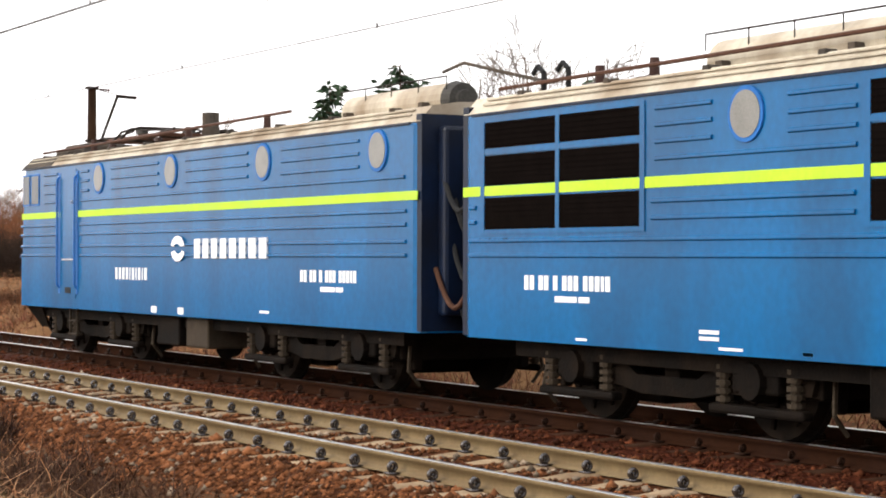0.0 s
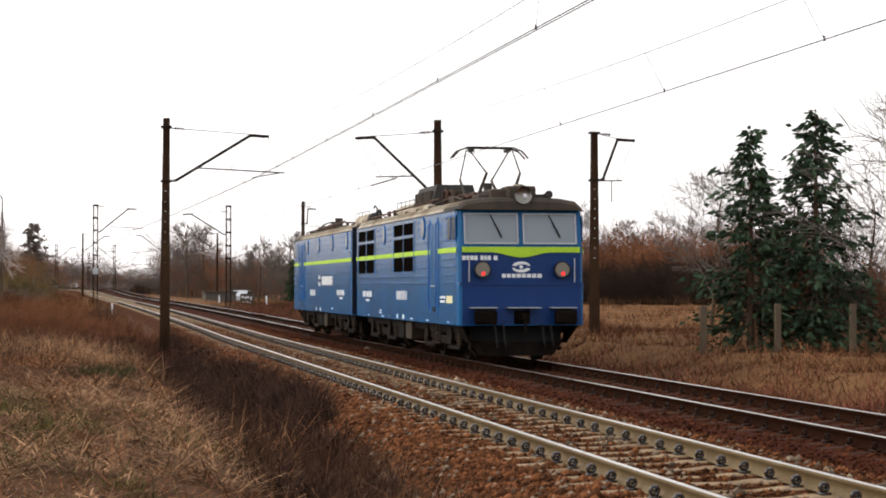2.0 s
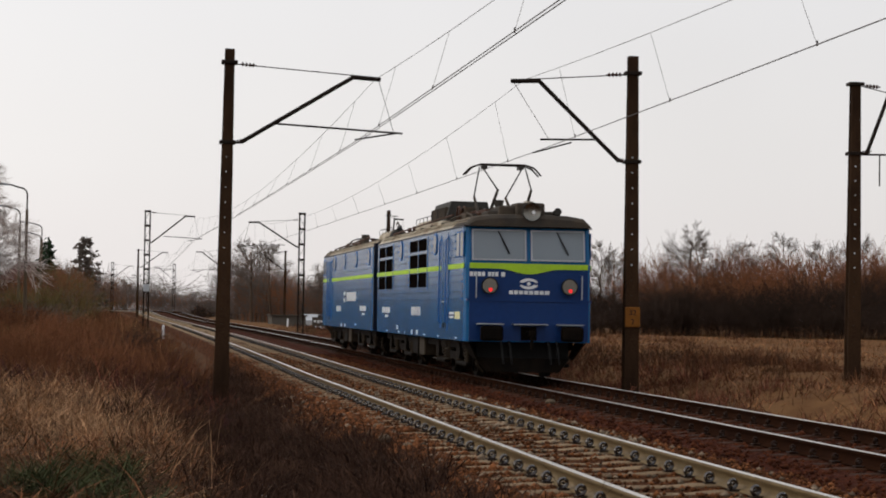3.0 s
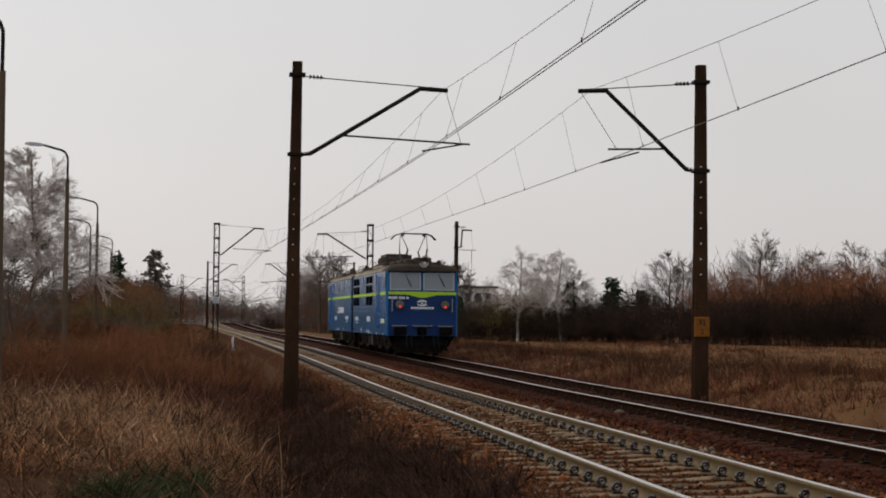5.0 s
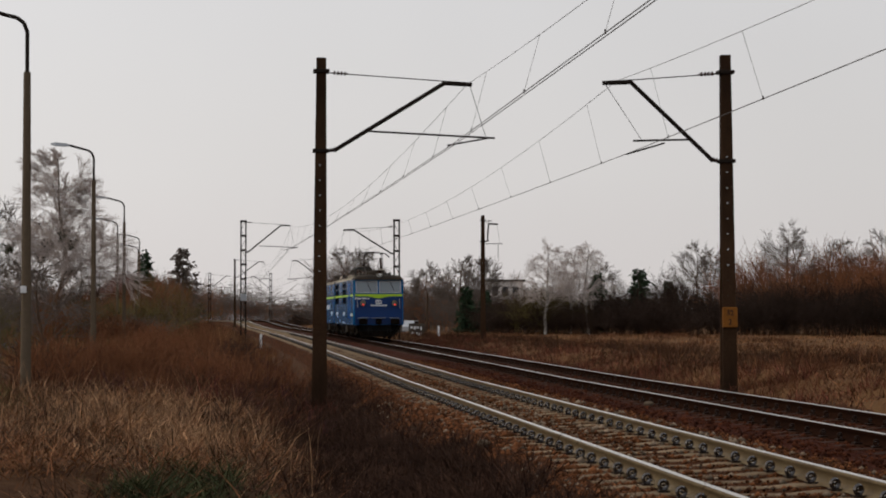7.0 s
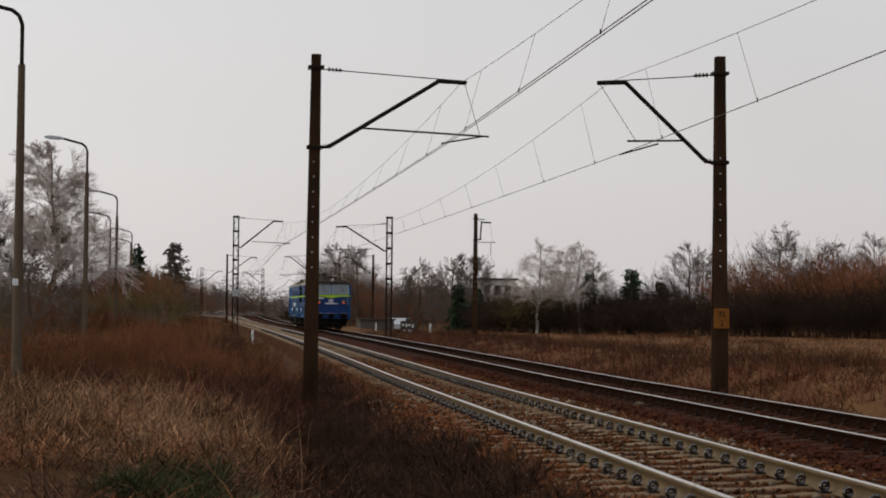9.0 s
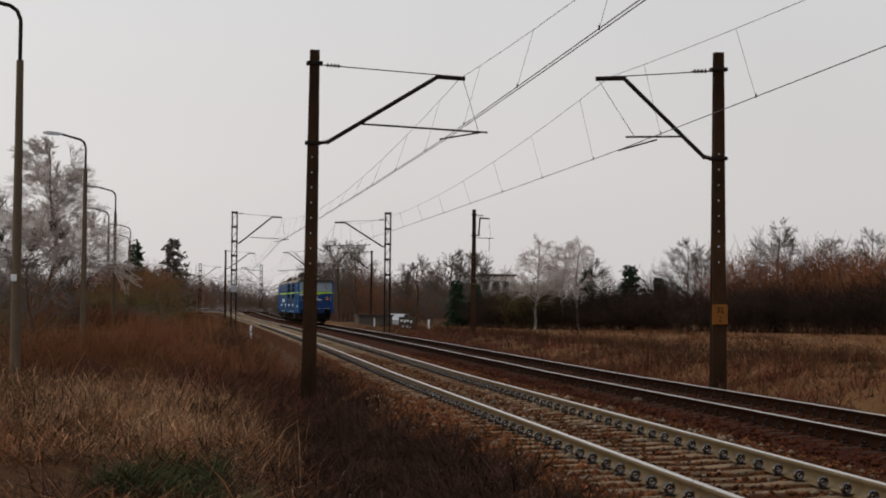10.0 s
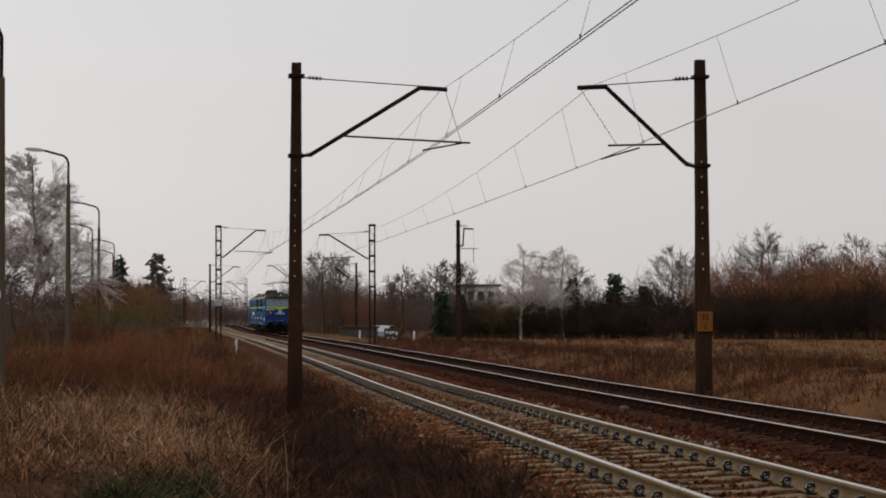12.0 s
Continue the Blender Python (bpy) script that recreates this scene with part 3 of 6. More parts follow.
def cab_front(loco, y, d, tail):
    """The cab front at y; d is -1 when it faces towards smaller y."""
    def at(depth):
        return y + d * depth

    def slab(bm, x0, x1, z0, z1, dep0, dep1):
        a, b = sorted((at(dep0), at(dep1)))
        return box(bm, x0, x1, a, b, z0, z1)

    def ring(cx, cz, q, dep, k=22):
        return [(cx + q * math.cos(6.28319 * i / k), at(dep), cz + q * math.sin(6.28319 * i / k)) for i in range(k)]

    # lime band across the nose, dipping in the middle
    bm = B()
    n = 24
    top, low = [], []
    for i in range(n + 1):
        x = -HALF + 0.10 + (2 * HALF - 0.20) * i / n
        u = abs(x) / (HALF - 0.1)
        dip = 0.055 * (1 + math.cos(math.pi * min(1.0, u / 0.52)))
        top.append((x, 2.46))
        low.append((x, 2.345 - dip))
    for (xa, za), (xb, zb), (xc, zc), (xd, zd) in zip(top, top[1:], low[1:], low):
        vs = [bm.verts.new((px, at(-0.048), pz)) for px, pz in ((xa, za), (xb, zb), (xc, zc), (xd, zd))]
        bm.faces.new(vs)
    bmesh.ops.remove_doubles(bm, verts=bm.verts, dist=1e-4)
    bmesh.ops.recalc_face_normals(bm, faces=bm.faces)
    bmesh.ops.solidify(bm, geom=bm.faces[:], thickness=0.012)
    part("nose_stripe", bm, LIME, loco, "lime green stripe dipping at the middle")
    # deep blue lower front
    bm = B()
    slab(bm, -HALF + 0.09, HALF - 0.09, 0.82, 1.655, 0.0, 0.010)
    part("front_apron", bm, DEEP, loco, "deep blue lower front panel")
    bm = B()
    slab(bm, -HALF + 0.09, HALF - 0.09, 1.70, 2.33, -0.072, -0.058)
    part("front_panel", bm, DEEP, loco)
    bm = B()
    slab(bm, -HALF + 0.03, HALF - 0.03, 1.655, 1.70, -0.03, 0.03)
    part("front_ledge", bm, DEEP, loco)
    # windscreens, raked back with the wall
    for x0, x1 in ((-1.22, -0.05), (0.05, 1.22)):
        def quad(bm, xa, xb, za, zb, lift, thick):
            def yy(z, l):
                return at(-0.10 - 0.13 * (z - 2.42) / 0.8 + l)
            lo = [bm.verts.new((px, yy(pz, lift), pz)) for px, pz in ((xa, za), (xb, za), (xb, zb), (xa, zb))]
            hi = [bm.verts.new((px, yy(pz, lift + thick), pz)) for px, pz in ((xa, za), (xb, za), (xb, zb), (xa, zb))]
            bm.faces.new(lo)
            bm.faces.new(hi)
            for i in range(4):
                bm.faces.new((lo[i], lo[(i + 1) % 4], hi[(i + 1) % 4], hi[i]))
            bmesh.ops.recalc_face_normals(bm, faces=bm.faces)
        g = B()
        quad(g, x0 + 0.02, x1 - 0.02, 2.545, 3.155, 0.006, 0.012)
        pane = part("windscreen", g, GLASS, loco, "reflecting grey windscreen")
        f = B()
        for a in ((x0, x1, 2.52, 2.552), (x0, x1, 3.150, 3.180), (x0, x0 + 0.03, 2.552, 3.150), (x1 - 0.03, x1, 2.552, 3.150)):
            quad(f, *a, 0.006, 0.035)
        part("window_frame", f, ALU, pane)
        w = B()
        xm = (x0 + x1) / 2
        rod(w, (xm - 0.02, at(-0.20), 3.16), (xm + 0.17, at(-0.085), 2.78), 0.012, 0.012, 6)
        rod(w, (xm + 0.06, at(-0.125), 2.98), (xm + 0.22, at(-0.07), 2.66), 0.018, 0.018, 6)
        part("wiper", w, RUBBER, pane)
    # lamps
    for s in (-1, 1):
        h = B()
        loft(h, [ring(s * 0.86, 1.98, q, dep) for q, dep in ((0.155, -0.07), (0.180, 0.05), (0.180, 0.095), (0.158, 0.100), (0.150, 0.052))])
        lamp = part("headlight", h, RUBBER, loco, "black-rimmed headlight bowl")
        r = B()
        loft(r, [ring(s * 0.86, 1.98, q, dep) for q, dep in ((0.153, 0.092), (0.140, 0.080), (0.110, 0.066), (0.060, 0.056), (0.02, 0.054))])
        part("reflector", r, CHROME, lamp)
        # white bulb disc set off centre: the bowl's bright glint put into colour
        r = B()
        rod(r, (s * 0.86 - 0.03, at(0.056), 2.02), (s * 0.86 - 0.03, at(0.088), 2.02), 0.030, 0.036, 10)
        part("bulb", r, WHITE, lamp)
        if tail:
            r = B()
            rod(r, (s * 0.86 + 0.015, at(0.058), 1.895), (s * 0.86 + 0.015, at(0.102), 1.895), 0.046, 0.042, 14)
            part("tail_light", r, TAIL, lamp, "glowing red tail light")
        r = B()
        rod(r, (s * 1.14 - 0.0, at(0.03), 1.72), (s * 1.14, at(0.03), 2.22), 0.014, 0.014, 6)
        part("handrail", r, ALU, loco)
        # buffers
        b = B()
        rod(b, (s * 0.86, at(-0.02), 0.98), (s * 0.86, at(0.36), 0.98), 0.11, 0.10, 16)
        box(b, s * 0.86 - 0.24, s * 0.86 + 0.24, min(at(0.36), at(0.43)), max(at(0.36), at(0.43)), 0.82, 1.14, 0.06)
        bf = part("buffer", b, BOGIE, loco)
        b = B()
        slab(b, s * 0.86 - 0.27, s * 0.86 + 0.27, 1.165, 1.185, 0.0, 0.32)
        part("buffer_step", b, ALU, bf, "worn pale step plate")
    b = B()
    slab(b, -0.36, 0.36, 1.165, 1.185, 0.0, 0.30)
    part("step_plate", b, ALU, loco)
    b = B()
    box(b, -0.07, 0.07, min(at(0), at(0.38)), max(at(0), at(0.38)), 0.92, 1.04, 0.02)
    rod(b, (0, at(0.34), 1.05), (0, at(0.38), 0.66), 0.035, 0.035, 8)
    box(b, -0.17, 0.17, min(at(0.0), at(0.05)), max(at(0.0), at(0.05)), 0.84, 1.12, 0.02)
    part("coupling_hook", b, BOGIE, loco)
    for x in (-0.60, -0.42, 0.42, 0.60):
        b = B()
        path_rod(b, [(x, at(0.02), 0.80), (x, at(0.16), 0.72), (x + 0.03, at(0.17), 0.45), (x + 0.06, at(0.08), 0.34)], 0.025)
        part("brake_hose", b, RUBBER, loco)
    # snow plough under the cab, narrowing towards the rail
    bm = B()
    rings = []
    for k, dep in ((-1.0, -0.55), (-0.9, -0.20), (-0.6, 0.0), (0, 0.06), (0.6, 0.0), (0.9, -0.20), (1.0, -0.55)):
        rings.append([(k * 0.80, at(dep), 0.16), (k * 1.05, at(dep - 0.06), 0.46), (k * 1.05, at(dep - 0.10), 0.46), (k * 0.80, at(dep - 0.04), 0.16)])
    loft(bm, rings)
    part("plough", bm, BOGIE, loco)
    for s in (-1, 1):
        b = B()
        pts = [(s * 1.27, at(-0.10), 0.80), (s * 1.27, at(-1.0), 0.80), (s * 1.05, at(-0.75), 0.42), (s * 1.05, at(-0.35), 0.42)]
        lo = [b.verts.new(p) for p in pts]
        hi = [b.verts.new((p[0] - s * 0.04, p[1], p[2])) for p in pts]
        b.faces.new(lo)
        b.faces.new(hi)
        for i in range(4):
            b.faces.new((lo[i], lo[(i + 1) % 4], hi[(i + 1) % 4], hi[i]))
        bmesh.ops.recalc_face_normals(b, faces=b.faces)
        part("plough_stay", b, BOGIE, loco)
    bm = B()
    slab(bm, -1.0, 1.0, 0.40, 0.80, -0.7, -0.6)
    part("under_apron", bm, RUBBER, loco)
    # roof visor, lamp box, big headlight, horn
    bm = B()
    rings = []
    for yy, k in ((at(-1.8), 1.0), (at(-0.30), 1.0), (at(-0.10), 0.985), (at(-0.03), 0.96)):
        drop = 0.0 if k == 1.0 else (0.03 if k > 0.97 else 0.10)
        pts = [(x * k, max(EAVE - 0.01, z + 0.010 - drop * (1 if z > EAVE + 0.1 else 0.2))) for x, z in ROOF_LINE]
        full = pts + [(-x, z) for x, z in pts[-2::-1]]
        rings.append([(x * 1.006, yy, z) for x, z in full])
    loft(bm, rings)
    part("cab_roof", bm, SOOT, loco, "soot-blackened cab roof with overhanging visor")
    bm = B()
    a, b_ = sorted((at(-1.35), at(-0.28)))
    box(bm, -0.62, 0.34, a, b_, EAVE + 0.14, EAVE + 0.46, 0.05)
    a, b_ = sorted((at(-0.9), at(-0.12)))
    box(bm, -0.28, 0.34, a, b_, EAVE + 0.12, EAVE + 0.52, 0.05)
    box(bm, -0.85, 0.70, *sorted((at(-1.25), at(-0.45))), EAVE + 0.14, EAVE + 0.36, 0.06)
    lb = part("lamp_housing", bm, SOOT, loco)
    bm = B()
    rod(bm, (0.03, at(-0.16), EAVE + 0.32), (0.03, at(0.0), EAVE + 0.32), 0.185, 0.205, 28)
    part("lamp_rim", bm, DARKBOX, lb)
    bm = B()
    loft(bm, [ring(0.03, EAVE + 0.32, q, dep) for q, dep in ((0.195, 0.006), (0.190, 0.034), (0.160, 0.026), (0.110, 0.012), (0.050, 0.006), (0.02, 0.005))])
    part("reflector", bm, CHROME, lb, "large bright headlight reflector")
    bm = B()
    rod(bm, (0.07, at(0.008), EAVE + 0.30), (0.07, at(0.040), EAVE + 0.30), 0.045, 0.038, 14)
    part("bulb_shade", bm, WHITE, lb)
    bm = B()
    rod(bm, (0.62, at(-0.55), EAVE + 0.34), (0.62, at(-0.12), EAVE + 0.34), 0.03, 0.085, 14)
    rod(bm, (0.62, at(-0.5), EAVE + 0.34), (0.62, at(-0.5), EAVE + 0.20), 0.025, 0.025, 8)
    part("horn", bm, DARKBOX, loco)
    # emblem and bars on the panel
    bm = B()
    for k in range(2):
        s = 1 if k == 0 else -1
        pts = []
        for i in range(9):
            t = math.pi * (0.05 + 0.9 * i / 8)
            pts.append((s * 0.20 * math.cos(t), s * 0.105 * math.sin(t)))
        for i in range(8, -1, -1):
            t = math.pi * (0.05 + 0.9 * i / 8)
            pts.append((s * (0.13 * math.cos(t) + 0.02), s * 0.045 * math.sin(t)))
        vs = [bm.verts.new((px, at(-0.05), 2.035 + pz + s * 0.012)) for px, pz in pts]
        bm.faces.new(vs)
    rod(bm, (0, at(-0.055), 2.035), (0, at(-0.046), 2.035), 0.04, 0.04, 12)
    part("emblem", bm, WHITE, loco, "white swirl emblem")
    x = -0.42
    for w in (0.085, 0.085, 0.085, 0.09, 0.09, 0.09, 0.09, 0.10):
        part("letter_block", slab(B(), x, x + w, 1.81, 1.89, -0.06, -0.052), WHITE, loco)
        x += w + 0.022
    x = -1.27
    for w in (0.07, 0.07, 0.07, 0.07, -0.03, 0.07, 0.05, 0.07, -0.03, 0.08):
        if w > 0:
            part("painted_figure", slab(B(), x, x + w, 2.18, 2.272, -0.06, -0.046), WHITE, loco)
        x += abs(w) + 0.016


def pantograph(loco, yc, up):
    z0 = EAVE + 0.30
    bm = B()
    for s in (-0.55, 0.55):
        box(bm, s - 0.03, s + 0.03, yc - 1.25, yc + 1.25, z0 + 0.10, z0 + 0.17, 0.01)
    for y in (-1.25, 0, 1.25):
        box(bm, -0.6, 0.6, yc + y - 0.03, yc + y + 0.03, z0 + 0.10, z0 + 0.16, 0.01)
    base = part("pantograph_base", bm, RUSTY, loco)
    for s in (-0.55, 0.55):
        for y in (-1.1, 1.1):
            b = B()
            for k in range(3):
                rod(b, (s, yc + y, z0 - 0.10 + 0.065 * k), (s, yc + y, z0 - 0.05 + 0.065 * k), 0.075, 0.055, 10)
            part("insulator", b, PORCELAIN, base)
    zk, zt = (z0 + 0.58, 4.78) if up else (z0 + 0.20, z0 + 0.30)
    yk = 1.55 if up else 1.7
    for e in (-1, 1):
        b = B()
        for s in (-0.48, 0.48):
            rod(b, (s * 0.82, yc + e * (0.75 if up else 0.30), z0 + 0.14), (s * (0.78 if up else 1.05), yc + e * yk, zk), 0.045, 0.030, 8)
        rod(b, (-0.38, yc + e * 0.75, z0 + 0.14), (0.38, yc + e * 0.75, z0 + 0.14), 0.035, 0.035, 8)
        part("lower_arm", b, SOOT if up else STEEL, base)
        for s in (-1, 1):
            b = rod(B(), (s * 0.38, yc + e * yk, zk), (s * 0.50, yc + e * 0.16, zt - 0.05), 0.018, 0.015, 6)
            part("upper_arm", b, STEEL, base)
    for e in (-0.16, 0.16):
        b = B()
        path_rod(b, [(-0.88, yc + e, zt - 0.24), (-0.72, yc + e, zt - 0.07), (-0.52, yc + e, zt), (0.52, yc + e, zt), (0.72, yc + e, zt - 0.07), (0.88, yc + e, zt - 0.24)], 0.020, 8)
        part("collector_bow", b, STEEL, base)
    b = B()
    for s in (-0.42, 0.42):
        box(b, s - 0.05, s + 0.05, yc - 0.18, yc + 0.18, zt - 0.10, zt - 0.02, 0.01)
    part("collector_head", b, DARKBOX, base)


def roof_tank(loco, y0, y1, dark_end):
    bm = B()
    zc = EAVE + 0.31
    rings = []
    for y, r in ((y0, 0.20), (y0 + 0.03, 0.225), (y1 - 0.10, 0.225), (y1 - 0.03, 0.19), (y1, 0.12)):
        rings.append([(-0.62 + r * math.cos(a * math.pi / 9), y, zc + r * math.sin(a * math.pi / 9)) for a in range(18)])
    loft(bm, rings)
    t = part("air_tank", bm, BEIGE, loco, "beige cylindrical roof reservoir with black end")
    bm = B()
    rod(bm, (-0.62, y0 - 0.10, zc + 0.0), (-0.62, y0 + 0.06, zc), 0.20, 0.235, 20)
    rod(bm, (-0.62, y0 - 0.14, zc + 0.0), (-0.62, y0 - 0.09, zc), 0.11, 0.13, 16)
    part("tank_end", bm, DARKBOX, t)
    bm = B()
    for y in (y0 + 0.4, y1 - 0.4):
        box(bm, -0.95, -0.30, y - 0.05, y + 0.05, EAVE + 0.12, EAVE + 0.30, 0.01)
    part("saddle", bm, SOOT, t)
    bm = B()
    path_rod(bm, [(-0.80, y0, zc + 0.28), (-0.80, y1, zc + 0.28)], 0.010)
    for k in range(5):
        yy = y0 + (y1 - y0) * k / 4
        rod(bm, (-0.80, yy, zc + 0.12), (-0.80, yy, zc + 0.28), 0.008, 0.008, 5)
    part("tank_rail", bm, STEEL, t)


def make_loco():
    loco = thing("electric_locomotive", "blue two-section electric freight locomotive with lime stripe and raised pantograph", "locomotive")
    for k, (y0, y1) in enumerate(SEC):
        n0, n1 = k == 0, k == 1
        body = part("body", shell(B(), y0, y1, n0, n1), BLUE, loco)
        part("roof", roof(B(), y0 + (0.25 if n0 else 0.02), y1 - (0.25 if n1 else 0.02)), BEIGE, loco, "beige roof streaked with rust")
        # roof edge flutes and gutter
        for s in (-1, 1):
            for dz, inx in ((0.10, 1.315), (0.16, 1.265)):
                bm = B()
                box(bm, min(s * inx, s * (inx - 0.03)), max(s * inx, s * (inx - 0.03)), y0 + 0.35, y1 - 0.35, EAVE + dz, EAVE + dz + 0.018)
                part("roof_flute", bm, BEIGE, body)
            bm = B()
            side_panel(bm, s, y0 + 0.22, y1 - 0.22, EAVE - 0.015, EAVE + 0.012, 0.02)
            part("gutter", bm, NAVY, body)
            # lime stripe on the side
            bm = B()
            side_panel(bm, s, y0 + (0.20 if n0 else 0.04), y1 - (0.20 if n1 else 0.04), 2.345, 2.450, 0.009)
            part("side_stripe", bm, LIME, body)
            # pressed ribs; the upper ones stop at windows and doors
            for z in (1.70, 1.86, 2.06, 2.22):
                x = s * HALF
                y = y0 + 0.32
                cuts = [(2.3, 3.3), (5.45, 8.65), (11.75, 14.95)] if k == 0 else [(28.45, 29.45)]
                if z < 1.94:
                    cuts = [c for c in cuts if c[1] - c[0] < 1.5]
                for c0, c1 in cuts + [(y1 - 0.1, y1)]:
                    if c0 - 0.08 > y:
                        part("pressed_rib", rod(B(), (x, y, z), (x, c0 - 0.08, z), 0.026, 0.026, 6), BLUE, body)
                    y = c1 + 0.08
            ports = (4.25, 10.2) if k == 0 else (17.4, 20.8, 24.2, 27.4)
            for z in (2.62, 2.78, 2.94, 3.10):
                x = s * HALF
                edges = [(0.05, 1.25), (2.3, 3.3), (5.45, 8.65), (11.75, 14.95)] if k == 0 else [(28.45, 29.45), (30.4, 31.6)]
                if 2.70 < z:
                    edges = edges + [(p - 0.45, p + 0.45) for p in ports]
                y = y0 + 0.3
                for c0, c1 in sorted(edges) + [(y1 - 0.2, y1)]:
                    if c0 - 0.14 > y + 0.2:
                        part("pressed_rib", rod(B(), (x, y + 0.06, z), (x, c0 - 0.14, z), 0.024, 0.024, 6), BLUE, body)
                    y = max(y, c1)
            for p in ports:
                bm = B()
                disc(bm, s * HALF, p, 2.96, 0.255, 0.02, s, 28)
                pr = part("porthole", bm, FRAMEBLUE, body)
                bm = B()
                disc(bm, s * (HALF + 0.012), p, 2.96, 0.215, 0.014, s, 28)
                part("pane", bm, PORT, pr, "dusty beige porthole glass")
            # louvre windows, two columns of three
            if k == 0:
                for wy0, wy1 in ((5.5, 8.6), (11.8, 14.9)):
                    bm = B()
                    for a in ((wy0 - 0.02, wy0 + 0.06), ((wy0 + wy1) / 2 - 0.035, (wy0 + wy1) / 2 + 0.035), (wy1 - 0.06, wy1 + 0.02)):
                        side_panel(bm, s, a[0], a[1], 1.93, 3.18, 0.014)
                    for a in ((1.93, 1.98), (2.79, 2.85), (3.14, 3.18)):
                        side_panel(bm, s, wy0 + 0.06, wy1 - 0.06, a[0], a[1], 0.013)
                    fr = part("louvre_frame", bm, BLUE, body)
                    for c0, c1 in ((wy0 + 0.06, (wy0 + wy1) / 2 - 0.035), ((wy0 + wy1) / 2 + 0.035, wy1 - 0.06)):
                        for z0, z1 in ((1.98, 2.325), (2.455, 2.78), (2.86, 3.14)):
                            bm = B()
                            side_panel(bm, s, c0, c1, z0, z1, 0.004)
                            zz = z0 + 0.03
                            while zz < z1 - 0.02:
                                side_panel(bm, s, c0, c1, zz, zz + 0.018, 0.011)
                                zz += 0.055
                            part("louvre", bm, LOUVRE, fr)
            # cab door with handrails, foot hole and steps; cab side windows
            dy0, dy1 = (2.40, 3.20) if k == 0 else (28.55, 29.35)
            bm = B()
            side_panel(bm, s, dy0, dy1, 0.98, 3.16, 0.010)
            door = part("cab_door", bm, BLUE, body)
            for y in (dy0 - 0.06, dy1 + 0.06):
                bm = B()
                path_rod(bm, [(s * (HALF + 0.005), y, 1.15), (s * (HALF + 0.055), y, 1.2), (s * (HALF + 0.055), y, 3.0), (s * (HALF + 0.005), y, 3.05)], 0.018)
                side_panel(bm, s, y - 0.05, y + 0.05, 1.05, 3.12, 0.012)
                part("handrail", bm, FRAMEBLUE, door, "worn grey-blue handrail")
            bm = B()
            side_panel(bm, s, dy0 + 0.25, dy0 + 0.55, 1.06, 1.16, 0.014)
            part("foot_hole", bm, RUBBER, door)
            bm = B()
            side_panel(bm, s, dy0 + 0.1, dy1 - 0.1, 1.62, 1.645, 0.03)
            rod(bm, (s * HALF, dy0 + 0.12, 2.6), (s * (HALF + 0.05), dy0 + 0.12, 2.6), 0.02, 0.02, 6)
            part("door_handle", bm, ALU, door)
            bm = B()
            for y in (dy0 + 0.2, dy0 + 0.55):
                box(bm, min(s * 1.26, s * 1.30), max(s * 1.26, s * 1.30), y - 0.015, y + 0.015, 0.34, 0.82)
            for z in (0.36, 0.58):
                box(bm, min(s * 1.18, s * 1.32), max(s * 1.18, s * 1.32), dy0 + 0.18, dy0 + 0.57, z, z + 0.02)
            part("step_ladder", bm, SPRING, door)
            cw = ((0.24, 0.66), (0.74, 1.16)) if k == 0 else ((30.55, 31.0), (31.08, 31.5))
            for a, b in cw:
                bm = B()
                side_panel(bm, s, a, b, 2.58, 3.14, 0.010)
                fr = part("cab_window", bm, FRAMEBLUE, body)
                bm = B()
                side_panel(bm, s, a + 0.03, b - 0.03, 2.61, 3.11, 0.016)
                part("pane", bm, WINDOWDARK, fr)
            # painted figures as plain bars
            def row(y, z, widths, h, gap=0.05):
                for w in widths:
                    if w > 0:
                        part("painted_figure", bars(B(), s, y, z, (w,), h, gap, direction=-1), WHITE, body)
                    y -= abs(w) + gap

            if k == 0:
                row(8.1, 1.30, (0.10, 0.10, 0.10, 0.10, 0.04, 0.10, 0.05, 0.10, 0.04, 0.11), 0.21, 0.075)
                row(14.0, 1.34, (0.08, 0.08, -0.04, 0.08, 0.08, -0.04, 0.08, -0.04, 0.08, 0.08, 0.08, -0.04, 0.08, 0.08, 0.08, 0.05, 0.08), 0.15, 0.028)
                row(13.4, 1.22, (0.42, 0.2), 0.06, 0.03)
                row(2.05, 1.36, (0.62,), 0.05)
                row(2.05, 1.27, (0.55,), 0.05)
                for y, w in ((13.0, 0.2), (10.6, 0.35), (9.4, 0.12), (9.4, 0.12), (6.0, 0.3), (3.8, 0.25), (1.2, 0.2)):
                    row(y, 0.84, (w,), 0.025)
                row(8.1, 0.83, (0.20,), 0.11)
                row(7.2, 0.83, (0.22,), 0.11)
                row(10.9, 0.92, (0.3,), 0.035)
                row(10.9, 0.98, (0.3,), 0.035)
            else:
                row(26.6, 1.32, (0.09, 0.09, 0.09, 0.09, 0.04, 0.09, 0.05, 0.09, 0.04, 0.10), 0.19, 0.07)
                row(19.6, 1.36, (0.08, 0.08, -0.04, 0.08, 0.08, -0.04, 0.08, -0.04, 0.08, 0.08, 0.08, -0.04, 0.08, 0.08, 0.08, 0.05, 0.08), 0.15, 0.028)
                row(19.0, 1.24, (0.42, 0.2), 0.06, 0.03)
                for y in (25.0, 23.9):
                    row(y, 0.83, (0.22,), 0.10)
                row(20.9, 0.92, (0.3,), 0.035)
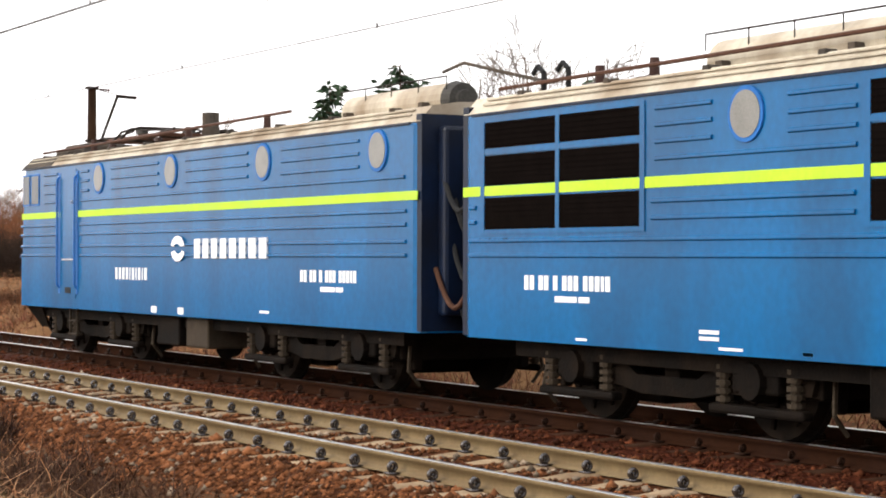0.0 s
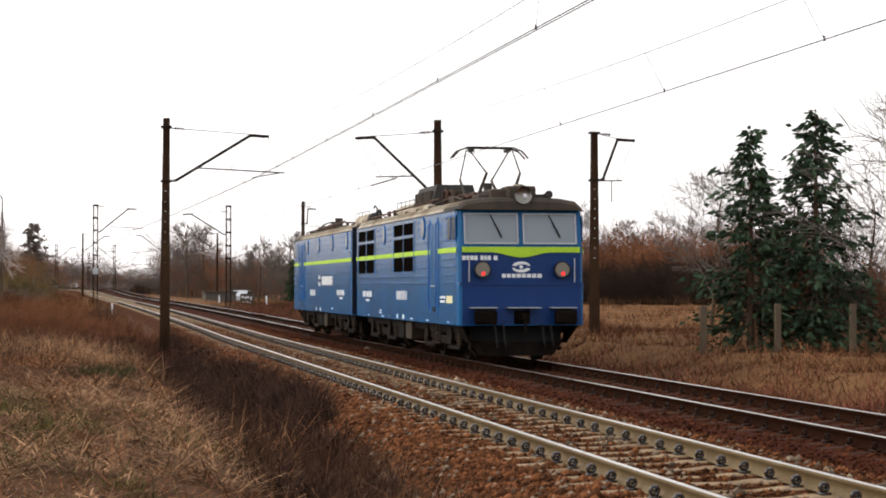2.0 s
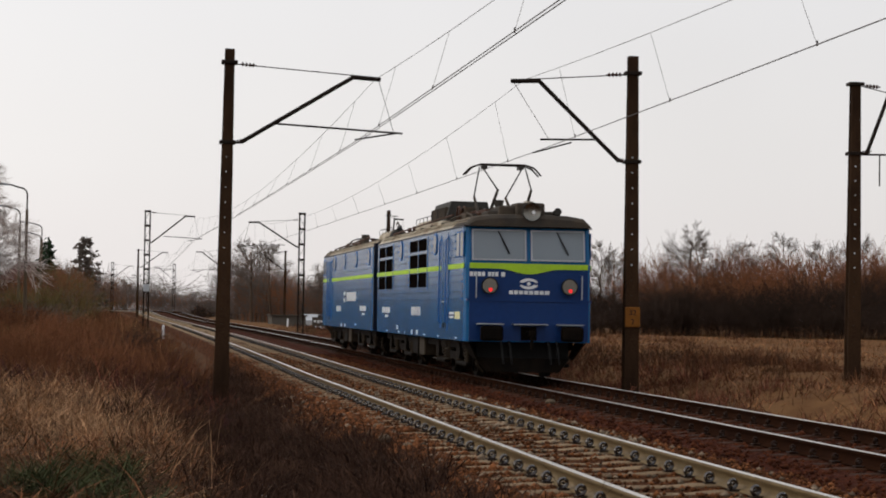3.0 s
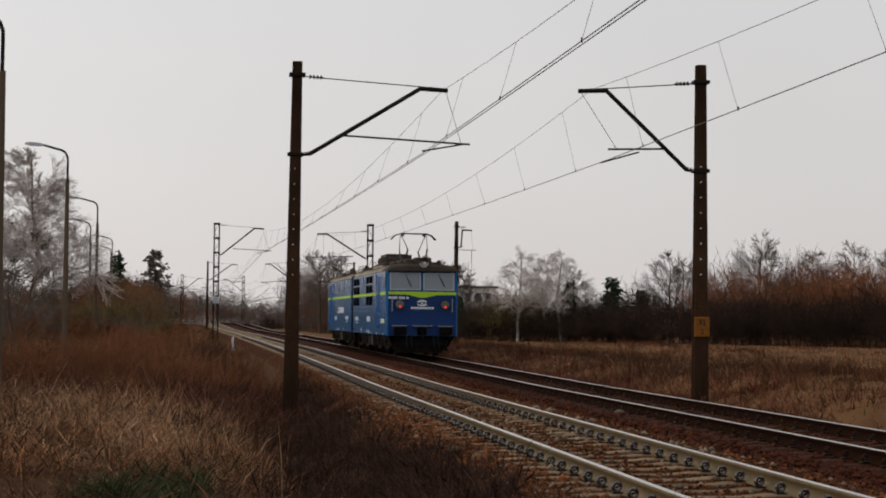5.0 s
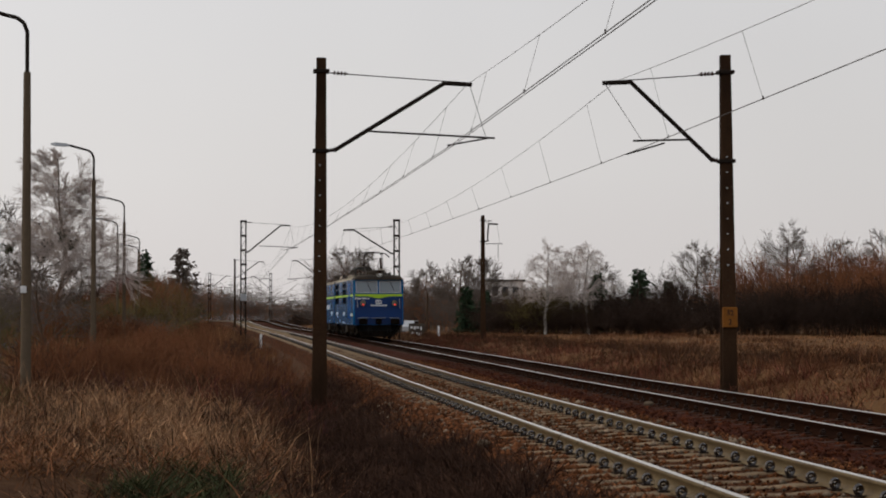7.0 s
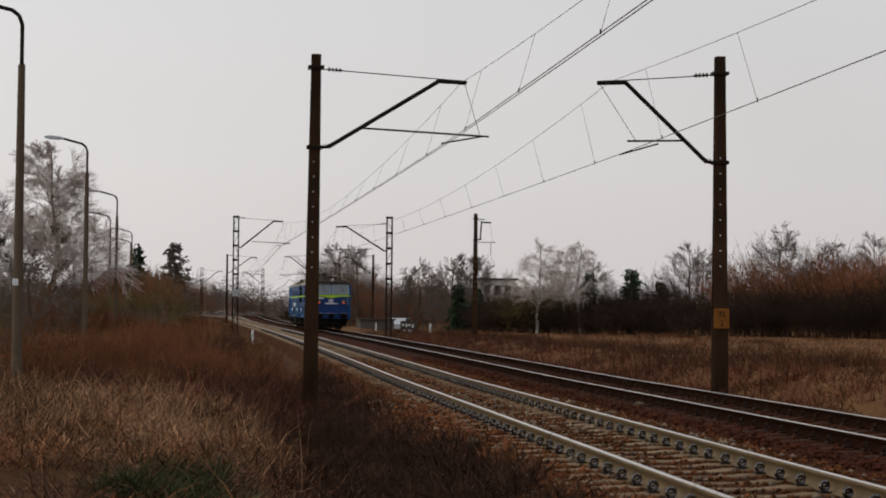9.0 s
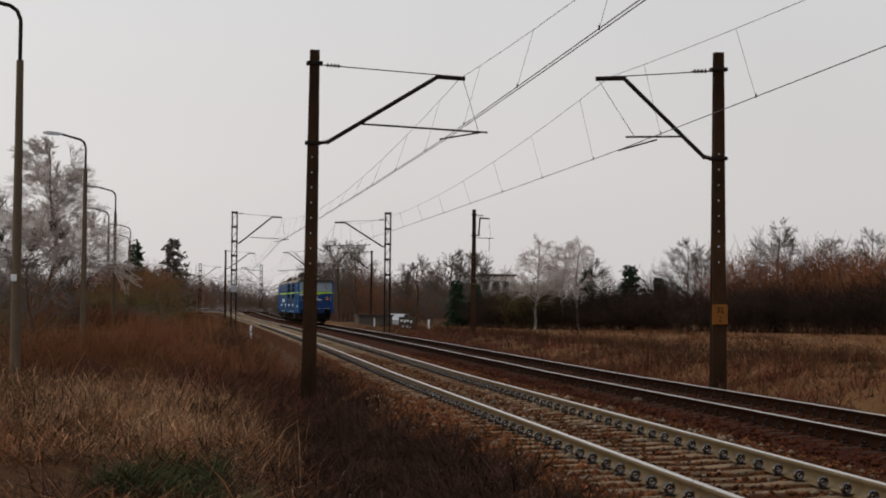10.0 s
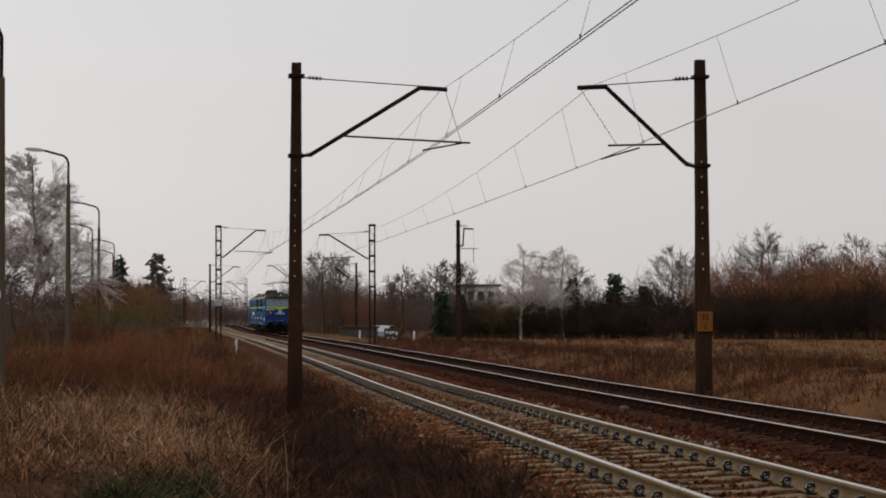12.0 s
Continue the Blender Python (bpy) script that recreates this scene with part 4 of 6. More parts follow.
            if k == 0:
                bm = B()
                side_panel(bm, s, 0.62, 1.30, 1.26, 1.42, 0.006)
                part("cream_plate", bm, YELLOWISH, body)
            else:
                ly = 23.2
                for w in (0.21, 0.21, 0.21, 0.22, 0.24, 0.22, 0.24, 0.25):
                    part("letter_block", bars(B(), s, ly, 1.66, (w,), 0.28, 0.05, 0.030, direction=-1), WHITE, body)
                    ly -= w + 0.11
                bm = B()
                for q in (1, -1):
                    pts = []
                    for i in range(9):
                        t = math.pi * (0.05 + 0.9 * i / 8)
                        pts.append((q * 0.27 * math.cos(t), q * 0.17 * math.sin(t)))
                    for i in range(8, -1, -1):
                        t = math.pi * (0.05 + 0.9 * i / 8)
                        pts.append((q * (0.13 * math.cos(t) + 0.03), q * 0.055 * math.sin(t)))
                    vs = [bm.verts.new((s * (HALF + 0.031), 23.85 + py, 1.80 + pz + q * 0.02)) for py, pz in pts]
                    bm.faces.new(vs)
                bmesh.ops.recalc_face_normals(bm, faces=bm.faces)
                part("emblem", bm, WHITE, body, "white swirl emblem")
        # blind end of the section and the gap equipment
        ye = y1 if k == 0 else y0
        e = 1 if k == 0 else -1
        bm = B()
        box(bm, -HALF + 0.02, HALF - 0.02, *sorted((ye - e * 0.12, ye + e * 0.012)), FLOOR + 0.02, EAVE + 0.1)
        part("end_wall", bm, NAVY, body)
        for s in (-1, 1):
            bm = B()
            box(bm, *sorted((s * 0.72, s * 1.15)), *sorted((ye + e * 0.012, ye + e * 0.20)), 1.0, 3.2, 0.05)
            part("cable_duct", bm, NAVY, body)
            bm = B()
            pts = [(s * 1.0, ye + e * (0.1 + 0.4 * i / 6 * 2), 2.5 - 0.55 * math.sin(math.pi * i / 6)) for i in range(7)]
            path_rod(bm, [(p[0], ye + e * min(abs(p[1] - ye), 0.48), p[2]) for p in pts], 0.035)
            part("jumper_cable", bm, RUBBER, body)
        if k == 0:
            for q, (x, zt, drop, m) in enumerate(((-1.12, 2.75, 0.55, RUBBER), (-1.02, 2.15, 0.75, RUBBER), (-1.18, 1.55, 0.45, RUSTY), (-0.92, 1.25, 0.40, RUBBER), (1.1, 2.4, 0.6, RUBBER))):
                pts = [(x, ye + 0.04 + 0.92 * i / 8, zt - drop * math.sin(math.pi * i / 8)) for i in range(9)]
                part("jumper_hose", path_rod(B(), pts, 0.032, 7), m, body)
        bm = B()
        box(bm, -0.5, 0.5, *sorted((ye, ye + e * 0.46)), 1.0, 2.9, 0.04)
        part("gangway_bellows", bm, RUBBER, body)
        bm = B()
        box(bm, -0.15, 0.15, *sorted((ye - e * 0.2, ye + e * 0.49)), 0.72, 0.92, 0.03)
        part("coupler", bm, BOGIE, body)
        for yc in ((y0 + 3.3, y1 - 3.45) if k == 0 else (y0 + 3.45, y1 - 3.3)):
            bogie(loco, yc)
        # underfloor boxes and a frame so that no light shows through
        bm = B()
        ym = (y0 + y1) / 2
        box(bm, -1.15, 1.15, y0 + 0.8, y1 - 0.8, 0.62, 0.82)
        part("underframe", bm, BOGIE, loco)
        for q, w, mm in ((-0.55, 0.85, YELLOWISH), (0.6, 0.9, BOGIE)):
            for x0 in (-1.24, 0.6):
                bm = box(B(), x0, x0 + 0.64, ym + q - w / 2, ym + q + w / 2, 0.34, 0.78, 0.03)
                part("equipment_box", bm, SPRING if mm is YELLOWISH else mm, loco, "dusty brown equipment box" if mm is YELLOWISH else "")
        # roof walk and copper busbar
        bm = B()
        box(bm, -0.10, 0.45, y0 + 2.2, y1 - 0.3, EAVE + 0.275, EAVE + 0.31)
        part("roof_walk", bm, SOOT, loco)
        bm = B()
        path_rod(bm, [(-0.95, y0 + 4.5, EAVE + 0.42), (-0.95, y1 - 0.1, EAVE + 0.32)], 0.022)
        part("busbar", bm, RUSTY, loco)
        for j in range(9):
            yy = y0 + 1.0 + (y1 - y0 - 2.0) * j / 8
            bm = B()
            box(bm, -1.24, -1.10, yy - 0.05, yy + 0.05, EAVE + 0.16, EAVE + 0.23, 0.01)
            part("roof_eye", bm, SOOT, loco)
    cab_front(loco, SEC[0][0], -1, True)
    cab_front(loco, SEC[1][1], 1, False)
    pantograph(loco, 3.4, True)
    pantograph(loco, 28.0, False)
    # resistor box with two grilles on the near section
    bm = B()
    rings = []
    for z, i in ((EAVE + 0.20, 0.0), (EAVE + 0.40, 0.0), (EAVE + 0.80, 0.12)):
        rings.append([(-0.95 + i, 5.4 + i * 0.4, z), (0.15 - i, 5.4 + i * 0.4, z), (0.15 - i, 8.0 - i * 0.4, z), (-0.95 + i, 8.0 - i * 0.4, z)])
    loft(bm, rings)
    rb = part("resistor_box", bm, DARKBOX, loco, "dark resistor housing with grilles")
    for a in (5.6, 6.75):
        bm = B()
        for q in range(9):
            box(bm, -0.97, -0.86, a + 0.02 + q * 0.118, a + 0.085 + q * 0.118, EAVE + 0.42, EAVE + 0.66)
        part("grille", bm, SOOT, rb)
    bm = B()
    box(bm, -1.10, -0.90, 5.2, 8.2, EAVE + 0.14, EAVE + 0.32, 0.03)
    part("box_base", bm, BEIGE, rb)
    # clutter of pipes, pots and a cable reel between the pantograph and the resistor box
    for x, y, q, h, m in ((-0.28, 2.2, 0.10, 0.62, SOOT), (0.05, 1.9, 0.06, 0.52, PORCELAIN), (-0.62, 4.3, 0.09, 0.55, SOOT), (0.55, 4.4, 0.08, 0.55, PORCELAIN), (0.30, 1.7, 0.10, 0.58, BEIGE), (-0.30, 5.0, 0.11, 0.60, SOOT)):
        bm = B()
        rod(bm, (x, y, EAVE + 0.22), (x, y, EAVE + h), q * 0.8, q, 12)
        rod(bm, (x, y, EAVE + h), (x, y, EAVE + h + 0.05), q * 1.15, q * 1.1, 12)
        part("roof_pot", bm, m, loco)
    for q in (0.0, 0.12):
        bm = B()
        path_rod(bm, [(-0.80 + q, 4.55 + 0.24 * math.cos(i * 0.5236), EAVE + 0.42 + 0.20 * math.sin(i * 0.5236)) for i in range(13)], 0.028)
        part("cable_reel", bm, RUSTY, loco)
    for i in range(7):
        bm = B()
        z = EAVE + 0.30 + 0.05 * (i % 3)
        path_rod(bm, [(-0.9 + 0.2 * i, 2.0 + 0.3 * (i % 2), z), (-0.8 + 0.2 * i, 3.4, z + 0.12), (-0.9 + 0.22 * i, 5.3, z + 0.04)], 0.024)
        part("roof_pipe", bm, (SOOT, RUSTY, STEEL)[i % 3], loco)
    for x, y, w, d, h in ((-0.45, 4.75, 0.5, 0.5, 0.50), (0.35, 5.0, 0.55, 0.4, 0.58), (-0.75, 3.4, 0.25, 0.6, 0.40)):
        bm = box(B(), x - w / 2, x + w / 2, y - d / 2, y + d / 2, EAVE + 0.2, EAVE + h, 0.03)
        part("roof_box", bm, SOOT, loco)
    roof_tank(loco, 8.9, 11.6, True)
    roof_tank(loco, 16.75, 19.6, True)
    for y, h in ((24.3, 0.36), (25.2, 0.2), (22.2, 0.18), (29.6, 0.22), (12.6, 0.2), (13.6, 0.2), (4.9, 0.22)):
        bm = B()
        rod(bm, (-0.7, y, EAVE + 0.20), (-0.7, y, EAVE + 0.26 + h), 0.13 if h > 0.3 else 0.06, 0.13 if h > 0.3 else 0.05, 12)
        box(bm, -0.85, -0.55, y - 0.15, y + 0.15, EAVE + 0.18, EAVE + 0.27, 0.02)
        part("roof_insulator", bm, SOOT if h > 0.3 else PORCELAIN, loco)
    bm = B()
    path_rod(bm, [(-0.6, 17.2, EAVE + 0.68), (-0.65, 16.6, EAVE + 0.74), (-0.7, 15.6, EAVE + 0.55), (-0.7, 14.6, EAVE + 0.36)], 0.022)
    part("roof_jumper", bm, SOOT, loco)
    for y in (14.4, 13.9):
        bm = B()
        path_rod(bm, [(-0.9, y, EAVE + 0.24), (-0.9, y, EAVE + 0.44), (-0.9, y + 0.12, EAVE + 0.52), (-0.9, y + 0.22, EAVE + 0.44)], 0.03)
        part("roof_hook", bm, RUBBER, loco)
    return loco


# ---- overhead line ----
def insulator_string(parent, a, b):
    bm = B()
    a, b = Vector(a), Vector(b)
    rod(bm, a, b, 0.012, 0.012, 6)
    for k in range(4):
        p, q = a.lerp(b, 0.15 + k * 0.2), a.lerp(b, 0.25 + k * 0.2)
        rod(bm, p, q, 0.055, 0.035, 10)
    return part("insulator", bm, PORCELAIN, parent)


def arm_set(parent, side, ztop, reach, zatt, steady, rod_end):
    """Cantilever reaching to +x for side 1, to -x for side -1. steady: x, z, x, z of the steady tube; rod_end: the registration rod."""
    X = lambda v: side * v
    bm = B()
    rod(bm, (X(0.10), 0, zatt), (X(0.30), 0, zatt + 0.01), 0.03, 0.03, 8)
    rod(bm, (X(0.30), 0, zatt + 0.01), (X(reach - 0.62), 0, ztop), 0.048, 0.048, 10)
    rod(bm, (X(reach - 0.66), 0, ztop), (X(reach), 0, ztop - 0.03), 0.055, 0.05, 10)
    part("cantilever_arm", bm, STEEL, parent)
    insulator_string(parent, (X(0.22), 0, ztop + 0.19), (X(0.62), 0, ztop + 0.17))
    bm = B()
    rod(bm, (X(0.10), 0, ztop + 0.19), (X(reach - 0.64), 0, ztop + 0.04), 0.012, 0.012, 6)
    part("top_tie", bm, STEEL, parent)
    sx, sz, ex, ez = steady
    bm = B()
    rod(bm, (X(sx), 0, sz), (X(ex), 0, ez), 0.022, 0.022, 8)
    part("steady_arm", bm, STEEL, parent)
    px, pz, qx, qz = rod_end
    bm = B()
    rod(bm, (X(px), 0, pz), (X(qx), 0, qz), 0.018, 0.018, 8)
    part("registration_rod", bm, STEEL, parent)
    bm = B()
    rod(bm, (X(reach - 0.05), 0, ztop - 0.04), (X(max(sx, ex) - 0.2), 0, ez), 0.007, 0.007, 5)
    part("arm_hanger", bm, WIRE, parent)
    insulator_string(parent, (X(0.10), 0, zatt), (X(0.42), 0, zatt + 0.07))


def concrete_pole(bm, h, w0, w1, depth=0.8, z0=-0.9):
    """A tapered pole of I section: two flanges, a thin web with holes between studs."""
    rings = []
    for z, w in ((z0, w0), (h, w1)):
        a, b, t = w * 0.5, w * depth * 0.5, w * 0.16
        rings.append([(-a, -b, z), (a, -b, z), (a, -b + t, z), (t, -b + t * 1.4, z), (t, b - t * 1.4, z), (a, b - t, z), (a, b, z), (-a, b, z), (-a, b - t, z), (-t, b - t * 1.4, z), (-t, -b + t * 1.4, z), (-a, -b + t, z)])
    return loft(bm, rings)


def mast(x, y, h, zb, side, ztop, reach, zatt, zc, label, lean=0.0, plate=False, w=0.30):
    m = thing("catenary_mast", label, "railway mast", "masts along the line", pose(x, y, 0, 0, lean, 0))
    pole = part("pole", concrete_pole(B(), h, w * 1.14, w * 0.72), CONCRETE, m)
    for z in (zatt, ztop + 0.22):
        bm = B()
        box(bm, -w * 0.6, w * 0.6, -w * 0.5, w * 0.5, z - 0.04, z + 0.04, 0.01)
        part("clamp", bm, STEEL, pole)
    for k in range(12):
        bm = B()
        z = zb + 1.6 + k * 0.34
        rod(bm, (-0.02, -w * 0.52, z), (-0.02, -w * 0.30, z), 0.014, 0.014, 8)
        part("bolt", bm, WHITE if k > 3 else SPRING, pole)
    if side:
        arm_set(m, side, ztop, reach, zatt, *zc)
    if plate:
        bm = B()
        box(bm, -0.17, 0.17, -w * 0.62, -w * 0.50, 1.14, 1.58, 0.015)
        p = part("number_board", bm, ORANGE, m, "faded orange board with dark figures")
        for z in (1.40, 1.20):
            cu = bpy.data.curves.new("figures", "FONT")
            cu.body, cu.size, cu.align_x, cu.extrude = ("32" if z > 1.3 else "2"), 0.17, "CENTER", 0.003
            t = new("figures", cu)
            t.parent = p
            t.matrix_basis = pose(0, -w * 0.62 - 0.005, z, 90, 0, 0)
            dg = bpy.context.evaluated_depsgraph_get()
            me = bpy.data.meshes.new_from_object(t.evaluated_get(dg))
            me.materials.append(RUBBER)
            o = new("figures", me)
            o.parent, o.matrix_basis = p, t.matrix_basis.copy()
            bpy.data.objects.remove(t)
    return m


def lattice_mast(x, y, h, zb, side, ztop, reach, zatt, zc, label):
    m = thing("catenary_mast", label, "railway mast", "masts along the line", pose(x, y, 0))
    w = 0.16
    for sx in (-1, 1):
        bm = B()
        box(bm, sx * w - 0.045, sx * w + 0.045, -0.05, 0.05, zb - 0.6, h)
        part("upright", bm, STEEL, m)
    bm = B()
    z, s = zb + 0.2, 1
    while z < h - 0.6:
        rod(bm, (-w * s, 0, z), (w * s, 0, z + 0.62), 0.016, 0.016, 5)
        z, s = z + 0.62, -s
    part("lacing", bm, STEEL, m)
    for k in range(5):
        bm = B()
        z = h - 0.05 - k * 0.95
        box(bm, -w - 0.06, w + 0.06, -0.06, 0.06, z - 0.09, z + 0.05, 0.01)
        part("batten", bm, STEEL, m)
    if x < 2 and y < 150:
        part("sign_box", box(B(), -0.20, 0.20, -0.20, -0.06, 2.55, 3.0, 0.02), ALU, m, "small pale sign box")
    if side:
        arm_set(m, side, ztop, reach, zatt, *zc)
    return m


def wire(parent, pts, r, name="wire"):
    rings = []
    for p in pts:
        p = Vector(p)
        rings.append([(p.x + r * math.cos(a * 1.2566), p.y, p.z + r * math.sin(a * 1.2566)) for a in range(5)])
    return part(name, loft(B(), rings), WIRE, parent)


def catenary(label, spans, r=0.009):
    """Contact and messenger wires with droppers; each span from one support to the next."""
    c = thing("overhead_wire", label, "overhead wire")
    for (x0, y0, zc0, xm0, zm0), (x1, y1, zc1, xm1, zm1), sag, twin in spans:
        n = 24
        con, mes = [], []
        for i in range(n + 1):
            t = i / n
            bx = float(bend(y0 + (y1 - y0) * t)) - (1 - t) * float(bend(y0)) - t * float(bend(y1))
            con.append(Vector((x0 + (x1 - x0) * t, y0 + (y1 - y0) * t, zc0 + (zc1 - zc0) * t - 0.06 * 4 * t * (1 - t))))
            mes.append(Vector((xm0 + (xm1 - xm0) * t, y0 + (y1 - y0) * t, zm0 + (zm1 - zm0) * t - sag * 4 * t * (1 - t))))
        wire(c, con[::2], r, "contact_wire")
        if twin:
            wire(c, [p + Vector((0.09, 0, 0.015)) for p in con[::2]], r, "contact_wire")
        wire(c, mes, r * 0.65, "messenger_wire")
        for i in range(1, n):
            if i % 2:
                bm = B()
                rod(bm, con[i], mes[i], r * 0.4, r * 0.4, 4)
                rod(bm, con[i] - Vector((0, 0, 0.02)), con[i] + Vector((0, 0, 0.05)), r * 1.6, r * 1.6, 5)
                part("dropper", bm, WIRE, c)
    return c


def make_overhead():
    def std(reach, z):
        return (1.05, z + 0.28, reach + 0.5, z + 0.17), (reach + 0.35, z + 0.16, reach - 0.5, z)

    mast(1.96, 45.6, 7.22, -0.55, 1, 6.70, 3.42, 5.12, ((1.05, 5.58, 3.95, 5.46), (3.80, 5.46, 2.86, 5.28)), "tall brown concrete railway mast with steel cantilever arm", 0.35)
    mast(10.88, 43.8, 7.15, -0.45, -1, 6.55, 2.75, 4.80, ((0.75, 5.28, 2.08, 5.25), (1.38, 5.20, 2.25, 4.95)), "tall brown concrete railway mast with orange number board", -0.3, True)
    mast(16.7, 45.7, 6.95, -0.35, 1, 6.72, 1.45, 5.30, ((0.12, 5.28, 1.0, 5.30), (0.62, 5.29, 0.62, 4.55)), "brown concrete railway mast with a short arm in the grass", 0)
    mast(16.2, 130.5, 8.05, -0.4, 1, 7.5, 1.0, 6.35, ((0.15, 6.2, 1.3, 6.2), (1.0, 6.2, 1.0, 5.3)), "distant concrete railway mast with a short arm", 0)
    lattice_mast(0.77, 134.5, 7.87, -0.4, 1, 7.55, 3.1, 5.75, std(3.1, 5.9), "dark lattice steel railway mast with cantilever arm")
    lattice_mast(10.15, 125.0, 7.50, -0.4, -1, 6.85, 3.3, 5.35, std(3.3, 5.2), "dark lattice steel railway mast with cantilever arm")
    mast(0.35, 222.0, 7.9, -0.4, 1, 7.6, 3.2, 5.9, std(3.2, 5.6), "distant concrete railway mast with cantilever arm", 0, w=0.26)
    mast(15.9, 217.0, 7.9, -0.4, -1, 7.6, 3.2, 5.9, std(3.2, 5.6), "distant concrete railway mast with cantilever arm", 0, w=0.26)
    mast(9.3, 214.0, 7.9, -0.4, -1, 7.5, 3.0, 5.9, std(3.0, 5.4), "distant concrete railway mast with cantilever arm", 0, w=0.26)
    for y in (300.0, 375.0):
        b = float(bend(y))
        lattice_mast(XL + b - 2.7, y, 8.2, -0.4, 1, 7.7, 3.0, 6.0, std(3.0, 5.8), "far lattice steel railway mast")
        lattice_mast(XR + b + 2.6, y + 3, 8.2, -0.4, -1, 7.7, 3.0, 6.0, std(3.0, 5.8), "far lattice steel railway mast")
    left = ((5.5, -43.0, 5.25, 5.2, 6.7), (4.94, 45.6, 5.27, 5.30, 6.65), (3.75, 134.5, 5.95, 3.9, 7.45), (3.2, 222.0, 5.7, 3.5, 7.5), (1.6, 300.0, 5.8, 1.8, 7.6))
    right = ((8.6, -45.0, 4.90, 8.3, 6.5), (8.75, 43.8, 5.0, 8.40, 6.55), (7.0, 125.0, 5.2, 7.0, 6.8), (6.6, 214.0, 5.4, 6.7, 7.4), (5.2, 303.0, 5.6, 5.3, 7.6))
    catenary("thin bronze overhead contact and messenger wires with droppers", [(a, b, 0.95, True) for a, b in zip(left, left[1:])])
    catenary("thin bronze overhead contact and messenger wires with droppers", [(a, b, 1.05, False) for a, b in zip(right, right[1:])])


def street_lamp(x, y, h, zb, reach):
    m = thing("street_lamp", "grey concrete street lamp with bent steel arm", "street lamp", "row of street lamps", pose(x, y, 0))
    bm = B()
    rod(bm, (0, 0, zb - 0.4), (0, 0, h - 1.0), 0.100, 0.062, 12)
    part("pole", bm, PALECONC, m)
    bm = B()
    pts = [(0, 0, h - 1.0), (0, 0, h - 0.30), (-0.06, 0, h - 0.14), (-0.18, 0, h - 0.05), (-0.35, 0, h - 0.01), (-reach, 0, h + 0.10)]
    path_rod(bm, pts, 0.035, 8)
    part("bracket", bm, STEEL, m)
    bm = B()
    rings = []
    for t, w, hh in ((0, 0.05, 0.04), (0.12, 0.10, 0.08), (0.45, 0.12, 0.09), (0.6, 0.05, 0.04)):
        cx, cz = -reach - t, h + 0.10 + 0.06 * t
        rings.append([(cx, -w, cz - hh * 0.5), (cx, -w * 0.7, cz + hh * 0.7), (cx, w * 0.7, cz + hh * 0.7), (cx, w, cz - hh * 0.5)])
    loft(bm, rings)
    part("lamp_head", bm, ALU, m)
    if y < 40:
        bm = box(B(), -0.085, 0.015, -0.125, -0.085, 1.80, 1.92, 0.006)
        part("plate", bm, WHITE, m, "small white plate")
    return m


# ---- plants ----
def tubes(segs, sides=3):
    """Tapered tubes for branch segments (a, b, ra, rb) as arrays of vertices and triangles."""
    s = np.asarray(segs, dtype=float)
    a, b, ra, rb = s[:, 0:3], s[:, 3:6], s[:, 6:7], s[:, 7:8]
    d = b - a
    d /= np.linalg.norm(d, axis=1, keepdims=True) + 1e-9
    ref = np.where(np.abs(d[:, 2:3]) < 0.9, np.array([[0, 0, 1.0]]), np.array([[1.0, 0, 0]]))
    u = np.cross(d, ref)
    u /= np.linalg.norm(u, axis=1, keepdims=True) + 1e-9
    w = np.cross(d, u)
    ring = []
    for base, r in ((a, ra), (b, rb)):
        for k in range(sides):
            t = 2 * math.pi * k / sides
            ring.append(base + r * (math.cos(t) * u + math.sin(t) * w))
    v = np.stack(ring, 1)
    f = []
    for k in range(sides):
        k2 = (k + 1) % sides
        f += [(k, k2, sides + k2), (k, sides + k2, sides + k)]
    f = np.array(f)[None] + (np.arange(len(s)) * 2 * sides)[:, None, None]
    return v.reshape(-1, 3), f.reshape(-1, 3)


def grow(r, out, p, d, length, rad, depth, spread, droop, kids, minr):
    n = 3 if depth > 0 else 1
    step = length / n
    for i in range(n):
        d2 = d + r.normal(0, 0.12, 3) + np.array([0, 0, -droop * (i + 1) / n])
        d2 /= np.linalg.norm(d2)
        q = p + d2 * step
        r1 = max(minr, rad * (1 - 0.25))
        out.append((*p, *q, rad, r1))
        p, d, rad = q, d2, r1
        if depth > 0:
            for _ in range(kids if i else max(1, kids - 1)):
                side = r.normal(0, 1, 3)
                side -= d * (side @ d)
                side /= np.linalg.norm(side) + 1e-9
                a = r.uniform(0.5, 1.0) * spread
                nd = d * math.cos(a) + side * math.sin(a)
                grow(r, out, p, nd, length * r.uniform(0.45, 0.7), max(minr, rad * 0.55), depth - 1, spread, droop, kids, minr)


